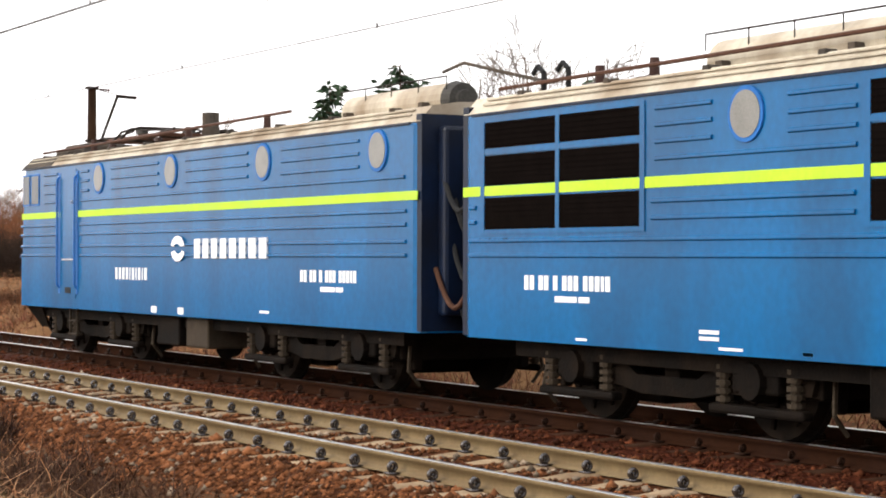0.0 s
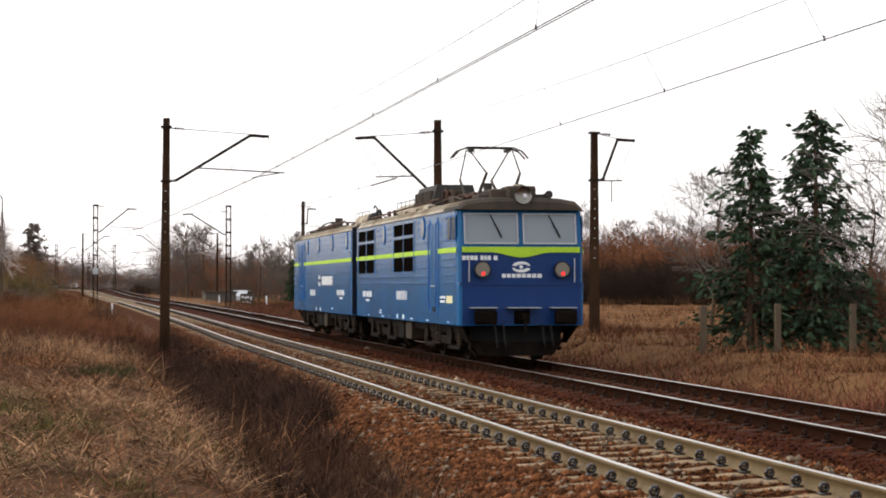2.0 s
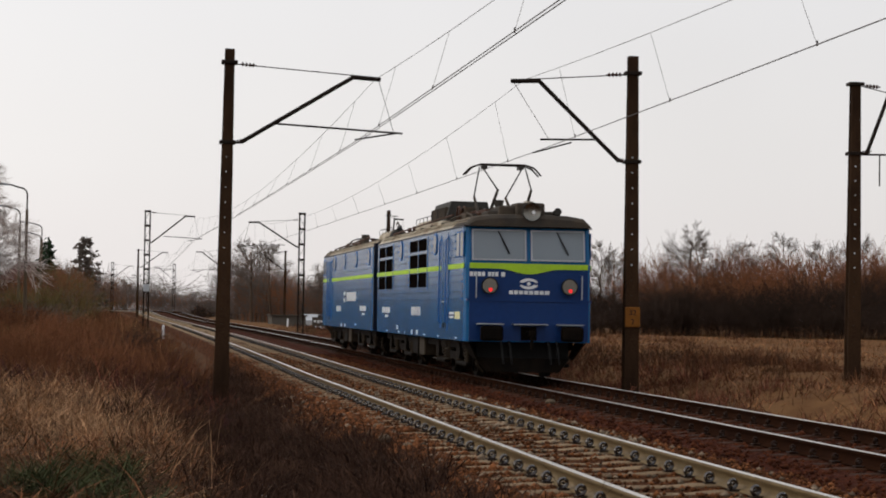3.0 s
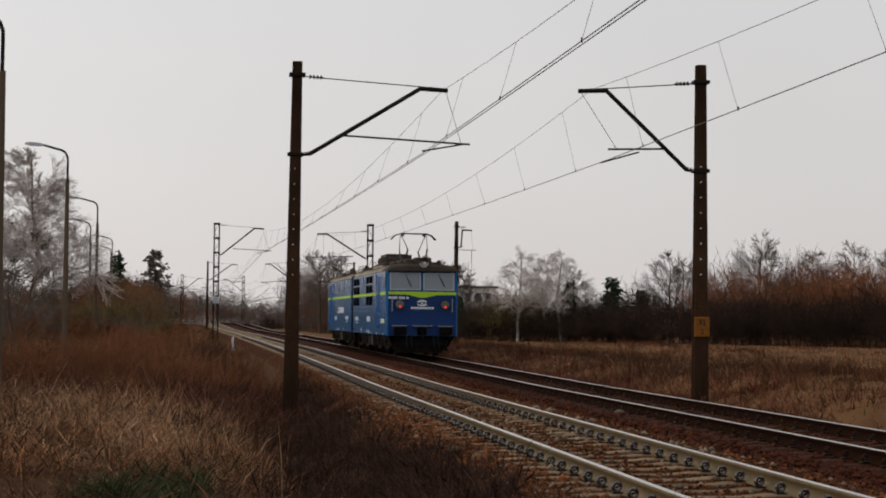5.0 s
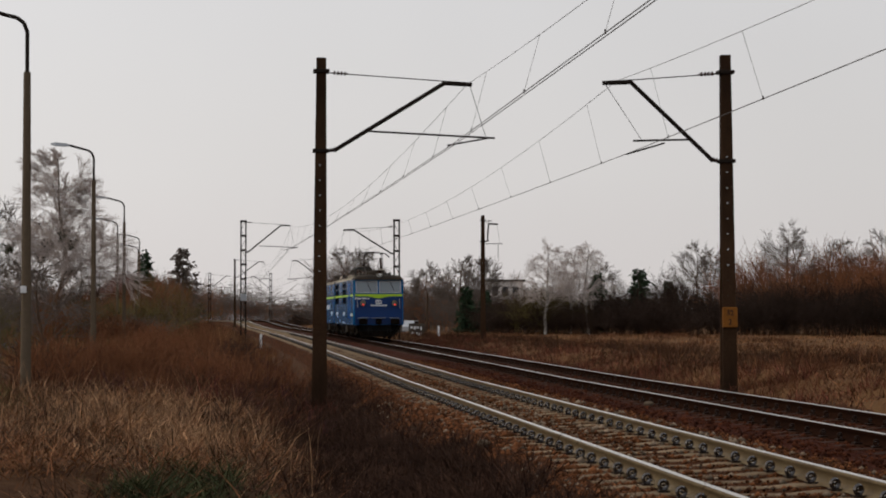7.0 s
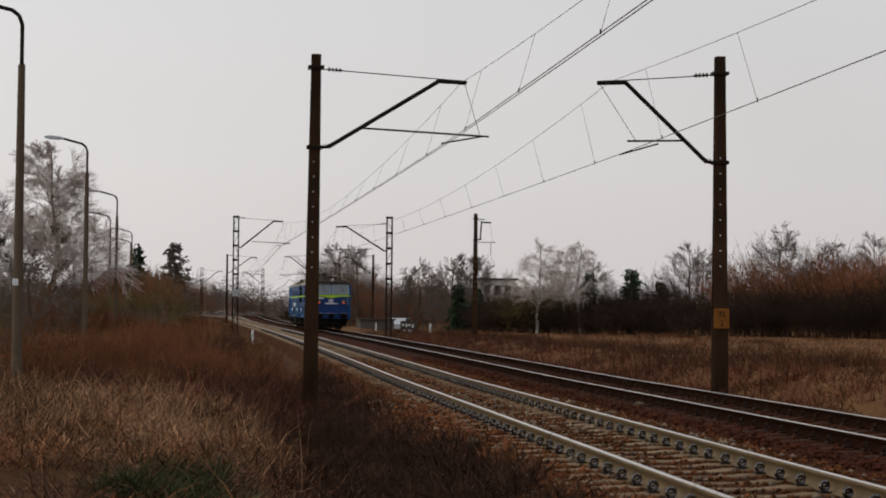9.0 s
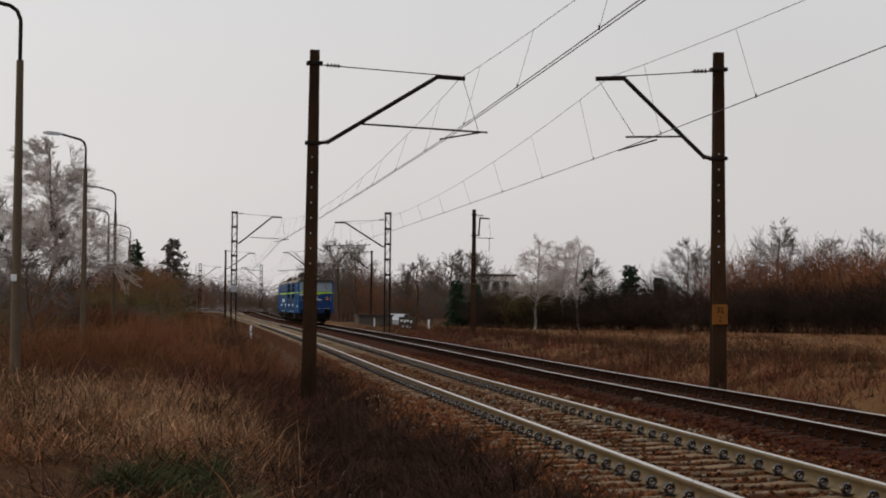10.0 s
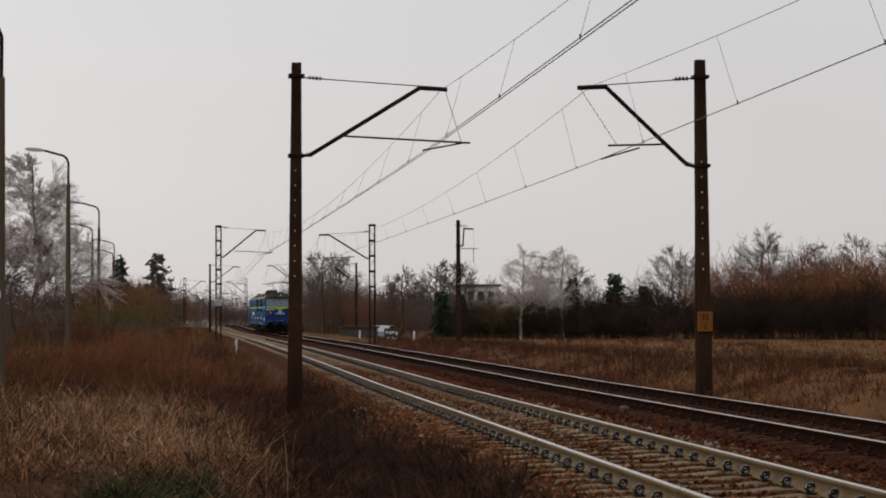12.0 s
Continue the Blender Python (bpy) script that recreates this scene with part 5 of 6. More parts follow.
def bare_tree(name, label, x, y, h, seed, bark, twig, trunk_r=0.10, spread=0.7, droop=0.0, depth=3, kids=2, limb=0.45, minr=0.008, first=0.25, limbs=16, group=""):
    r = np.random.default_rng(seed)
    t = thing(name, label, "tree", group, pose(x, y, ground_z(x, y) - 0.1))
    trunk, crown = [], []
    p, n = np.array([0, 0, 0.0]), 10
    rad = trunk_r
    pts = [p]
    for i in range(n):
        q = p + np.array([r.normal(0, 0.012) * h, r.normal(0, 0.012) * h, h / n])
        r1 = trunk_r * (1 - 0.92 * (i + 1) / n) + minr
        trunk.append((*p, *q, rad, r1))
        p, rad = q, r1
        pts.append(p)
    for k in range(limbs):
        u = first + (0.97 - first) * (k + r.uniform(0, 1)) / limbs
        j = min(n - 1, int(u * n))
        q = pts[j] + (pts[j + 1] - pts[j]) * (u * n - j)
        a = r.uniform(0, 6.28)
        up = r.uniform(0.5, 1.3)
        d = np.array([math.cos(a), math.sin(a), up])
        d /= np.linalg.norm(d)
        grow(r, crown, q, d, h * limb * (1.15 - u) * r.uniform(0.7, 1.2) + 0.25, max(minr, trunk_r * 0.42 * (1.1 - u)), depth - 1, spread, droop, kids, minr)
    o = raw("trunk", *tubes(trunk, 7), bark, t)
    o = raw("crown", *tubes(crown, 3), twig, t)
    return t


def shrub_mesh(seed, h, w, stems, minr, depth=2):
    r = np.random.default_rng(seed)
    out = []
    for _ in range(stems):
        a, q = r.uniform(0, 6.28), w * 0.42 * math.sqrt(r.uniform(0, 1))
        p = np.array([q * math.cos(a), q * math.sin(a), -0.2])
        d = np.array([r.normal(0, 0.22), r.normal(0, 0.22), 1.0])
        d /= np.linalg.norm(d)
        grow(r, out, p, d, h * r.uniform(0.45, 0.72), minr * 1.8, depth, 0.85, 0.0, 2, minr)
    return tubes(out, 3)


SHRUBS = {}


def shrub(x, y, h, w, kind, seed, label, sx=1.0):
    key = (kind, seed % 4)
    mats = {"dark": TWIGDARK, "russet": TWIGRED, "olive": TWIGOLIVE, "grey": TWIG}
    if key not in SHRUBS:
        v, f = shrub_mesh(100 + seed % 4 + 17 * len(kind), 5.0, 6.0, 30, 0.013)
        SHRUBS[key] = raw("bush", v, f, mats[kind])
        ob = SHRUBS[key]
    else:
        ob = new("bush", SHRUBS[key].data)
    ob.matrix_basis = Matrix.Translation((x, y, ground_z(x, min(y, 500)))) @ Matrix.Rotation(seed * 2.4, 4, "Z") @ Matrix.Diagonal((w / 6.0 * sx, w / 6.0, h / 5.0, 1))
    return tagged(ob, label, "bush", "thickets beside the line")


def canes(places, material, seed, label):
    """Low tangles of dead canes at (x, y, height, width), joined: nobody could count their stems."""
    vs, fs, n = [], [], 0
    kinds = [shrub_mesh(seed + k, 1.0, 1.2, 16, 0.0065, 1) for k in range(3)]
    for i, (x, y, h, w) in enumerate(places):
        v, f = kinds[i % 3]
        a = i * 2.4
        c, q = math.cos(a), math.sin(a)
        p = np.stack([(v[:, 0] * c - v[:, 1] * q) * w / 1.2 + x, (v[:, 0] * q + v[:, 1] * c) * w / 1.2 + y, v[:, 2] * h + ground_z(x, y)], -1)
        vs.append(p)
        fs.append(f + n)
        n += len(v)
    o = raw("dead_canes", np.concatenate(vs), np.concatenate(fs), material)
    return tagged(o, label, "dead canes", kind="stuff")


def conifer(name, label, x, y, h, w, seed, dens=1.0, group="", low=0.10, spray=1.0, needle=None):
    """Trunk, drooping whorls of boughs, and many small needle sprays."""
    r = np.random.default_rng(seed)
    t = thing(name, label, "tree", group, pose(x, y, ground_z(x, y) - 0.1))
    raw("trunk", *tubes([(0, 0, 0, 0, 0, h * 0.5, 0.02 * h, 0.012 * h), (0, 0, h * 0.5, 0, 0, h, 0.012 * h, 0.01)], 7), BARK, t)
    boughs, v, f = [], [], []
    z = h * low
    while z < h * 0.99:
        u = (z - h * low) / (h * (1 - low))
        reach = w * 0.5 * (1 - u) ** 0.8 + 0.12
        for k in range(int(5 + 3 * dens)):
            a = r.uniform(0, 6.28)
            L = reach * r.uniform(0.45, 1.2) * (1 + 0.25 * math.sin(3 * a + 0.9 * z + seed))
            zb = z + r.normal(0, 0.022) * h
            tip = np.array([L * math.cos(a), L * math.sin(a), zb + (r.normal(0.10, 0.16) - 0.42 * (1 - u)) * L])
            boughs.append((0, 0, zb, *tip, 0.018, 0.006))
            for s in range(int(6 + 13 * dens * L)):
                c = np.array([0, 0, zb]) + (tip - np.array([0, 0, zb])) * r.uniform(0.18, 1.03) + r.normal(0, 0.035, 3) * (1 + L)
                sz = r.uniform(0.10, 0.24) * (0.6 + 0.05 * h) * spray
                d1 = np.array([math.cos(a + r.normal(0, 0.7)), math.sin(a + r.normal(0, 0.7)), r.normal(-0.35, 0.35)])
                d2 = np.cross(d1, r.normal(0, 1, 3))
                d2 /= np.linalg.norm(d2) + 1e-9
                n0 = len(v)
                v += [c, c + d1 * sz * 0.6 + d2 * sz * 0.28, c + d1 * sz * 1.25, c + d1 * sz * 0.6 - d2 * sz * 0.28]
                f += [(n0, n0 + 1, n0 + 2), (n0, n0 + 2, n0 + 3)]
        z += h * 0.036 * r.uniform(0.8, 1.2)
    raw("bough_frame", *tubes(boughs, 3), BARK, t)
    raw("crown", v, f, needle or NEEDLE, t)
    return t


def blades(name, x, y, hgt, wid, tilt, material, seed, label, category, bendy=0.5, flow=0.0, lift=0.0):
    """Single bent blades or stalks; arrays x, y; hgt, wid, tilt as (mean, spread)."""
    r = np.random.default_rng(seed)
    n = len(x)
    z = np.array([ground_z(float(a), float(b)) for a, b in zip(x, y)])
    patch = np.array([lump(float(a), float(b), 0.8, seed * 1.7) + 0.6 * lump(float(a), float(b), 2.3, seed * 0.9) for a, b in zip(x, y)])
    h = (np.abs(r.normal(*hgt, n)) + 0.04) * np.clip(1.0 + 1.1 * patch, 0.35, 2.0)
    w = wid * r.uniform(0.6, 1.4, n)
    az = r.uniform(0, 6.283, n)
    if flow > 0:
        swirl = np.array([9.0 * lump(float(a), float(b), 0.55, 4.4) + 4.0 * lump(float(a), float(b), 1.7, 9.1) for a, b in zip(x, y)])
        az = swirl + r.normal(0, flow, n) + np.where(r.uniform(0, 1, n) < 0.3, 3.1416, 0.0)
    z = z + lift * r.uniform(0, 1, n) ** 1.5 * np.clip(0.7 + 1.6 * patch, 0.05, 2.0)
    ti = np.clip(np.abs(r.normal(*tilt, n)), 0, 1.5)
    d0 = np.stack([np.sin(ti) * np.cos(az), np.sin(ti) * np.sin(az), np.cos(ti)], -1)
    t2 = np.clip(ti + bendy * r.uniform(0, 1, n), 0, 1.65)
    d1 = np.stack([np.sin(t2) * np.cos(az), np.sin(t2) * np.sin(az), np.cos(t2)], -1)
    sd = r.uniform(0, 6.283, n)
    side = np.stack([np.cos(sd), np.sin(sd), np.zeros(n)], -1) * (w / 2)[:, None]
    b = np.stack([x, y, z - 0.02], -1)
    m = b + d0 * (h * 0.55)[:, None]
    e = m + d1 * (h * 0.5)[:, None]
    v = np.stack([b - side, b + side, m + side * 0.8, m - side * 0.8, e], 1).reshape(-1, 3)
    f = np.array([(0, 1, 2), (0, 2, 3), (3, 2, 4)])[None] + (np.arange(n) * 5)[:, None, None]
    o = raw(name, v, f.reshape(-1, 3), material)
    return tagged(o, label, category, kind="stuff")


def clumped(r, n, x0, x1, y0, y1, clumps, sig, power=1.0):
    """n points gathered round random clump centres."""
    cx, cy = r.uniform(x0, x1, clumps), y0 + (y1 - y0) * r.uniform(0, 1, clumps) ** power
    k = r.integers(0, clumps, n)
    return np.clip(cx[k] + r.normal(0, sig, n), x0 - 0.3, x1 + 0.3), cy[k] + r.normal(0, sig, n)


STRAW = mat("bleached_straw", (0.2127, 0.1015, 0.0463), 0.9, 0, 0.95, 1.1, island=0.75)
STRAWPALE = mat("pale_grey_straw", (0.2482, 0.1409, 0.0745), 0.9, 0, 0.95, 1.3, island=0.75)
STRAWD = mat("brown_dead_grass", (0.1313, 0.0540, 0.0241), 0.9, 0, 0.95, 1.0, island=0.8)
WEEDRED = mat("red_brown_weeds", (0.1150, 0.0386, 0.0235), 0.9, 0, 0.95, 0.9, island=0.8)
BRAMBLE = mat("dark_bramble_stems", (0.0450, 0.0236, 0.0151), 0.9, 0, 0.95, 1.0, island=0.6)
WEEDTAN = mat("tan_dead_weeds", (0.2000, 0.1058, 0.0462), 0.9, 0, 0.95, 0.4, island=0.6)
GRASS = mat("green_grass", (0.044, 0.05, 0.021), 0.85, 0, 0.35, 0.8, island=0.5)
LAWN = mat("yellow_green_turf", (0.085, 0.075, 0.026), 0.9, 0, 0.3, 0.8, island=0.5)
FIELDST = mat("field_straw", (0.2350, 0.1159, 0.0487), 0.9, 0, 0.95, 0.25, island=0.65)
FIELDDK = mat("field_weeds", (0.1000, 0.0423, 0.0202), 0.9, 0, 0.95, 0.5, island=0.75)


def make_bank():
    r = np.random.default_rng(5)
    # matted straw on the bank, mostly lying
    x, y = clumped(r, 46000, -4.8, 0.9, 13, 46, 700, 0.28)
    blades("dry_grass", x, y, (0.19, 0.09), 0.009, (1.2, 0.35), STRAWD, 31, "matted brown dead grass on the railway bank", "dry grass", 1.0, 0.0, 0.10)
    x, y = clumped(r, 24000, -3.9, 0.6, 14.5, 36, 120, 0.22)
    blades("dry_grass", x, y, (0.18, 0.09), 0.007, (1.2, 0.35), STRAW, 32, "bleached straw tussocks flattened on the railway bank", "dry grass", 1.2, 0.0, 0.14)
    # the pale mound of broken stalks
    x = r.normal(-1.05, 0.8, 24000)
    y = r.normal(26.0, 3.4, 24000)
    ok = (x < 0.75) & (y > 17)
    blades("dry_grass", x[ok], y[ok], (0.17, 0.09), 0.007, (1.1, 0.4), STRAWPALE, 48, "heap of bleached broken straw on the railway bank", "dry grass", 1.3, 0.0, 0.20)
    x = r.normal(-1.0, 0.8, 1500)
    y = r.normal(26.5, 3.2, 1500)
    blades("dry_stalks", x, y, (0.24, 0.12), 0.007, (0.95, 0.45), STRAWPALE, 49, "broken upright straw stalks on the heap", "dry stalks", 0.5, 0.0, 0.15)
    x, y = clumped(r, 1600, -3.9, 0.8, 15.5, 36, 70, 0.3)
    blades("dry_stalks", x, y, (0.22, 0.12), 0.006, (1.3, 0.25), STRAWPALE, 44, "pale broken stalks over the straw", "dry stalks", 0.5, 0.6, 0.18)
    x, y = clumped(r, 1300, -3.4, 0.8, 19, 34, 60, 0.35)
    blades("dry_stalks", x, y, (0.30, 0.12), 0.008, (0.35, 0.25), STRAWPALE, 58, "thin pale dry stalks standing in the straw", "dry stalks", 0.5)
    # brown leaf litter and dark stems that break the straw up
    x, y = clumped(r, 14000, -4.6, 0.9, 14.5, 40, 110, 0.24)
    blades("dead_stems", x, y, (0.20, 0.10), 0.009, (1.0, 0.4), BRAMBLE, 56, "dark dead stems among the straw", "dead stems", 0.8, 0.0, 0.14)
    for material, count, seed, label in ((WEEDSTEM, 130, 300, "tangled brown dead weed canes on the railway bank"), (PLUM, 90, 310, "tangled plum-brown dead canes on the railway bank"), (TWIGRED, 50, 320, "russet dead canes on the railway bank")):
        u = r.uniform(0, 1, count) ** 1.3
        places = [(-5.0 + 6.6 * r.uniform(0, 1) ** 0.8, 30 + 50 * q, r.uniform(0.25, 0.8), r.uniform(0.5, 1.3)) for q in u]
        canes(places, material, seed, label)
    for material, seed in ((WEEDSTEM, 400), (TWIGRED, 410)):
        ys = r.uniform(100, 225, 80)
        canes([(float(bend(q)) + r.uniform(-3.0, 2.1), q, r.uniform(0.5, 1.15), r.uniform(0.8, 1.8)) for q in ys], material, seed, "tall brown dead canes beside the distant track")
    canes([(r.uniform(0.9, 2.6), 13.5 + 38 * r.uniform(0, 1) ** 1.4, r.uniform(0.2, 0.45), r.uniform(0.4, 0.9)) for _ in range(150)], BRAMBLE, 330, "dark bramble canes in the railway ditch")
    canes([(r.uniform(0.7, 2.3), r.uniform(-18, 12), r.uniform(0.25, 0.55), r.uniform(0.4, 1.0)) for _ in range(110)], WEEDSTEM, 340, "dead weed canes in the railway ditch")
    x, y = clumped(r, 40000, -6.0, 0.8, -19, 14, 230, 0.26)
    blades("dry_grass", x, y, (0.32, 0.13), 0.009, (1.34, 0.2), STRAWPALE, 33, "flattened bleached straw beside the railway ditch", "dry grass", 0.4, 0.6, 0.2)
    x, y = clumped(r, 34000, -7.5, 1.1, -20, 14, 480, 0.3)
    blades("dry_grass", x, y, (0.22, 0.09), 0.011, (1.3, 0.25), STRAWD, 34, "flattened brown dead grass beside the railway ditch", "dry grass", 0.4, 0.7, 0.12)
    # dark brambles in the ditch and up the ballast foot
    x, y = clumped(r, 60000, 0.85, 2.7, 8, 58, 520, 0.20, 1.4)
    blades("brambles", x, y, (0.24, 0.10), 0.011, (0.85, 0.4), BRAMBLE, 35, "dark tangled bramble stems filling the railway ditch", "brambles", 1.1)
    x, y = clumped(r, 15000, 2.3, 2.98, 8, 27, 170, 0.13, 1.2)
    blades("brambles", x, y, (0.22, 0.10), 0.011, (0.9, 0.4), BRAMBLE, 47, "dark bramble stems creeping over the ballast shoulder", "brambles", 1.1)
    x, y = clumped(r, 24000, 1.0, 2.35, -16, 9, 380, 0.2)
    blades("brambles", x, y, (0.28, 0.12), 0.011, (0.8, 0.4), BRAMBLE, 36, "dark tangled bramble stems filling the railway ditch", "brambles", 1.0)
    x, y = clumped(r, 3600, 0.8, 2.2, -17, 10, 150, 0.25)
    blades("dry_stalks", x, y, (0.36, 0.18), 0.008, (0.95, 0.4), STRAW, 37, "long pale dry stalks leaning over the ditch", "dry stalks", 0.9)
    # red-brown weeds, then taller brown ones further on
    x, y = clumped(r, 19000, -4.5, 1.8, 35, 72, 150, 0.30)
    blades("weeds", x, y, (0.24, 0.13), 0.012, (0.85, 0.4), WEEDRED, 38, "reddish-brown dead weeds on the railway bank", "weeds", 0.4)
    x, y = clumped(r, 22000, -7.5, 1.2, 60, 150, 300, 0.6)
    blades("weeds", x, y, (0.34, 0.2), 0.024, (0.65, 0.35), WEEDTAN, 39, "tall brown dead weeds along the railway", "weeds", 0.4)
    x, y = clumped(r, 9000, -4.5, 1.8, 44, 110, 200, 0.5)
    blades("weeds", x, y, (0.5, 0.22), 0.02, (0.35, 0.25), TWIGRED, 40, "russet dead weed stems along the railway", "weeds", 0.4)
    # green patches
    x, y = clumped(r, 3400, -0.75, 0.25, 15.8, 18.6, 9, 0.16)
    blades("green_grass", x, y, (0.17, 0.07), 0.010, (1.15, 0.3), GRASS, 41, "dark green grass patch among dead straw", "grass", 0.6, 0.0, 0.16)
    x, y = clumped(r, 4500, -2.2, 0.6, -6, 12, 22, 0.35)
    blades("green_grass", x, y, (0.14, 0.05), 0.011, (0.6, 0.3), LAWN, 42, "yellow-green grass patch among dead straw", "grass", 0.6)
    x, y = clumped(r, 7000, -4.6, -2.9, 23, 29.5, 22, 0.30)
    blades("green_grass", x, y, (0.15, 0.05), 0.012, (0.6, 0.3), LAWN, 43, "short yellow-green turf beside the lamp", "grass", 0.5, 0.0, 0.10)


def make_right_side():
    r = np.random.default_rng(6)
    x, y = clumped(r, 30000, 11.2, 22, -6, 62, 500, 0.45)
    blades("dry_grass", x, y, (0.22, 0.10), 0.016, (0.9, 0.4), FIELDDK, 51, "brown dead grass on the low bank by the track", "dry grass", 0.7)
    x, y = clumped(r, 46000, 15.5, 66, 50, 182, 700, 1.0, 1.1)
    blades("field_grass", x, y, (0.13, 0.06), 0.028, (1.05, 0.3), FIELDST, 52, "pale flattened dry grass of the open field", "field grass", 0.5)
    x, y = clumped(r, 26000, 11.2, 46, 44, 180, 330, 0.7, 1.3)
    blades("weeds", x, y, (0.24, 0.16), 0.020, (0.75, 0.35), FIELDDK, 53, "dark dead weeds scattered over the field", "weeds", 0.6)
    x, y = clumped(r, 9000, 10.5, 15.0, 16, 90, 260, 0.4, 1.2)
    blades("dry_grass", x, y, (0.20, 0.10), 0.014, (1.0, 0.35), STRAW, 55, "tufts of pale dead grass along the low bank", "dry grass", 0.6)
    x, y = clumped(r, 26000, 9.9, 13.6, -5, 130, 420, 0.35, 1.2)
    blades("weeds", x, y, (0.24, 0.12), 0.015, (0.7, 0.35), WEEDRED, 54, "reddish dead weeds along the ballast edge", "weeds", 0.7)
    x, y = clumped(r, 26000, 10.8, 19, 55, 160, 260, 0.7, 1.1)
    blades("weeds", x, y, (0.26, 0.15), 0.018, (0.7, 0.35), WEEDSTEM, 57, "dark brown dead weeds between the track and the field", "weeds", 0.6)
    # low twiggy weeds that stand out of the grass
    for material, seed in ((WEEDSTEM, 350), (TWIGRED, 360)):
        u = r.uniform(0, 1, 150) ** 1.5
        canes([(11.4 + r.uniform(0, 1) ** 1.5 * (7 + 24 * q), 44 + 125 * q, r.uniform(0.2, 0.6), r.uniform(0.25, 0.7)) for q in u], material, seed, "thin dead weed canes standing in the dry field")


def make_trees():
    # spruces and bare trees beside the near track end
    for x, y, h, w, s in ((15.9, 27.0, 5.7, 3.0, 3), (17.5, 26.6, 6.4, 3.8, 4), (21.9, 25.0, 6.0, 3.4, 5)):
        conifer("spruce", "dark green spruce with drooping boughs behind the track", x, y, h, w, s, 1.05, "roadside spruces", 0.13, 1.1)
    for x, y, h, s in ((18.3, 22.2, 6.1, 61), (19.5, 21.8, 5.8, 62), (20.5, 21.6, 5.5, 63), (22.5, 31.0, 6.6, 64), (18.0, 29.5, 3.9, 65), (19.7, 28.5, 4.1, 66), (17.2, 30.0, 3.6, 67), (24.0, 27.0, 4.8, 68)):
        bare_tree("bare_tree", "leafless grey-brown tree in the hedge behind the track", x, y, h, s, BARK, TWIG, 0.075, 0.7, 0, 3, 2, 0.42, 0.008, 0.2, 15, "leafless trees")
    bare_tree("bare_tree", "small leafless tree standing in the dry field", 22.8, 51.5, 5.9, 70, BARK, TWIG, 0.09, 0.75, 0, 3, 3, 0.42, 0.008, 0.22, 16)
    for i, (x, y, h) in enumerate(((17.4, 27.9, 2.3), (18.6, 26.6, 2.6), (19.8, 25.8, 2.9), (20.8, 27.0, 2.7), (22.6, 24.2, 2.9), (17.8, 31.2, 2.7), (20.0, 30.4, 3.1), (23.4, 22.4, 2.7))):
        shrub(x, y, h, 2.6, "grey" if i % 2 else "russet", i, "leafless brown bush under the trees")
    # the long hedge behind the field
    r = np.random.default_rng(9)
    k = 0
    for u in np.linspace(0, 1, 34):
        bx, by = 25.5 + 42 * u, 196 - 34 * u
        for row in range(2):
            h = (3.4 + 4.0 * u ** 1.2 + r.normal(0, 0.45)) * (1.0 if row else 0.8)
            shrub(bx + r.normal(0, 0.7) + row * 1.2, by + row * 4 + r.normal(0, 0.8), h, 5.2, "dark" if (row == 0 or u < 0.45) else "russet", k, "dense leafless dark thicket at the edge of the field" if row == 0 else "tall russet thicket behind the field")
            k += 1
    for u in np.linspace(0.45, 1, 13):
        shrub(31 + 42 * u + r.normal(0, 1), 206 - 34 * u, 7.2 + r.normal(0, 0.4), 6.0, "russet", k, "tall russet thicket behind the field")
        k += 1
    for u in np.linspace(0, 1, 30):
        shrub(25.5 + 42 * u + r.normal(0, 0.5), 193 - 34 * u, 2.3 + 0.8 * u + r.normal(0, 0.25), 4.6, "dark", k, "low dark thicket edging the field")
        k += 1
    # bare trees that stand out of the hedge
    for x, y, h, s in ((51.8, 186, 10.0, 71), (53.0, 188, 9.0, 79), (44.2, 190, 8.2, 80), (46.0, 192, 7.6, 72), (57.0, 186, 8.8, 74), (60.0, 184, 9.2, 75), (63.0, 182, 8.6, 76), (36.0, 196, 6.5, 77), (66, 180, 9.0, 78)):
        bare_tree("bare_tree", "tall leafless tree rising out of the thicket", x, y, h, s, BARK, TWIG, 0.13, 0.6, 0, 3, 3, 0.34, 0.009, 0.22, 30, "leafless trees")
    for x, y, h, s in ((29.2, 188, 8.4, 81), (31.7, 189, 8.0, 82), (33.2, 187, 8.6, 83)):
        bare_tree("birch", "slender white-barked birch without leaves", x, y, h, s, BIRCHBARK, BIRCHTWIG, 0.15, 0.62, 0.22, 3, 3, 0.30, 0.0075, 0.30, 40, "birches")
    shrub(28.6, 190, 4.6, 5.0, "olive", 1, "olive-yellow budding bush in the thicket")
    shrub(31.0, 191, 4.4, 4.0, "olive", 2, "olive-yellow budding bush in the thicket")
    for x, y, h, w, s in ((38.5, 190, 6.3, 3.8, 11), (34.9, 192, 6.0, 2.6, 12), (41.6, 191, 5.2, 3.2, 13), (23.8, 205, 4.8, 2.6, 14), (25.6, 204, 4.4, 2.4, 15)):
        conifer("pine", "dark green conifer in the thicket", x, y, h, w, s, 0.8, "conifers", 0.12, 1.9)
    # trees beyond the far masts
    for i in range(26):
        x, y = 9.5 + i * 0.75 + r.normal(0, 0.5), 285 - i * 3.0
        shrub(x + 4, y, (5.6 if i < 15 else 4.2) + 2.6 * math.exp(-((i - 3) / 3.0) ** 2) + r.normal(0, 0.5), 6.5, ("grey", "grey", "russet")[i % 3], k + i, "leafless thicket beside the distant line")
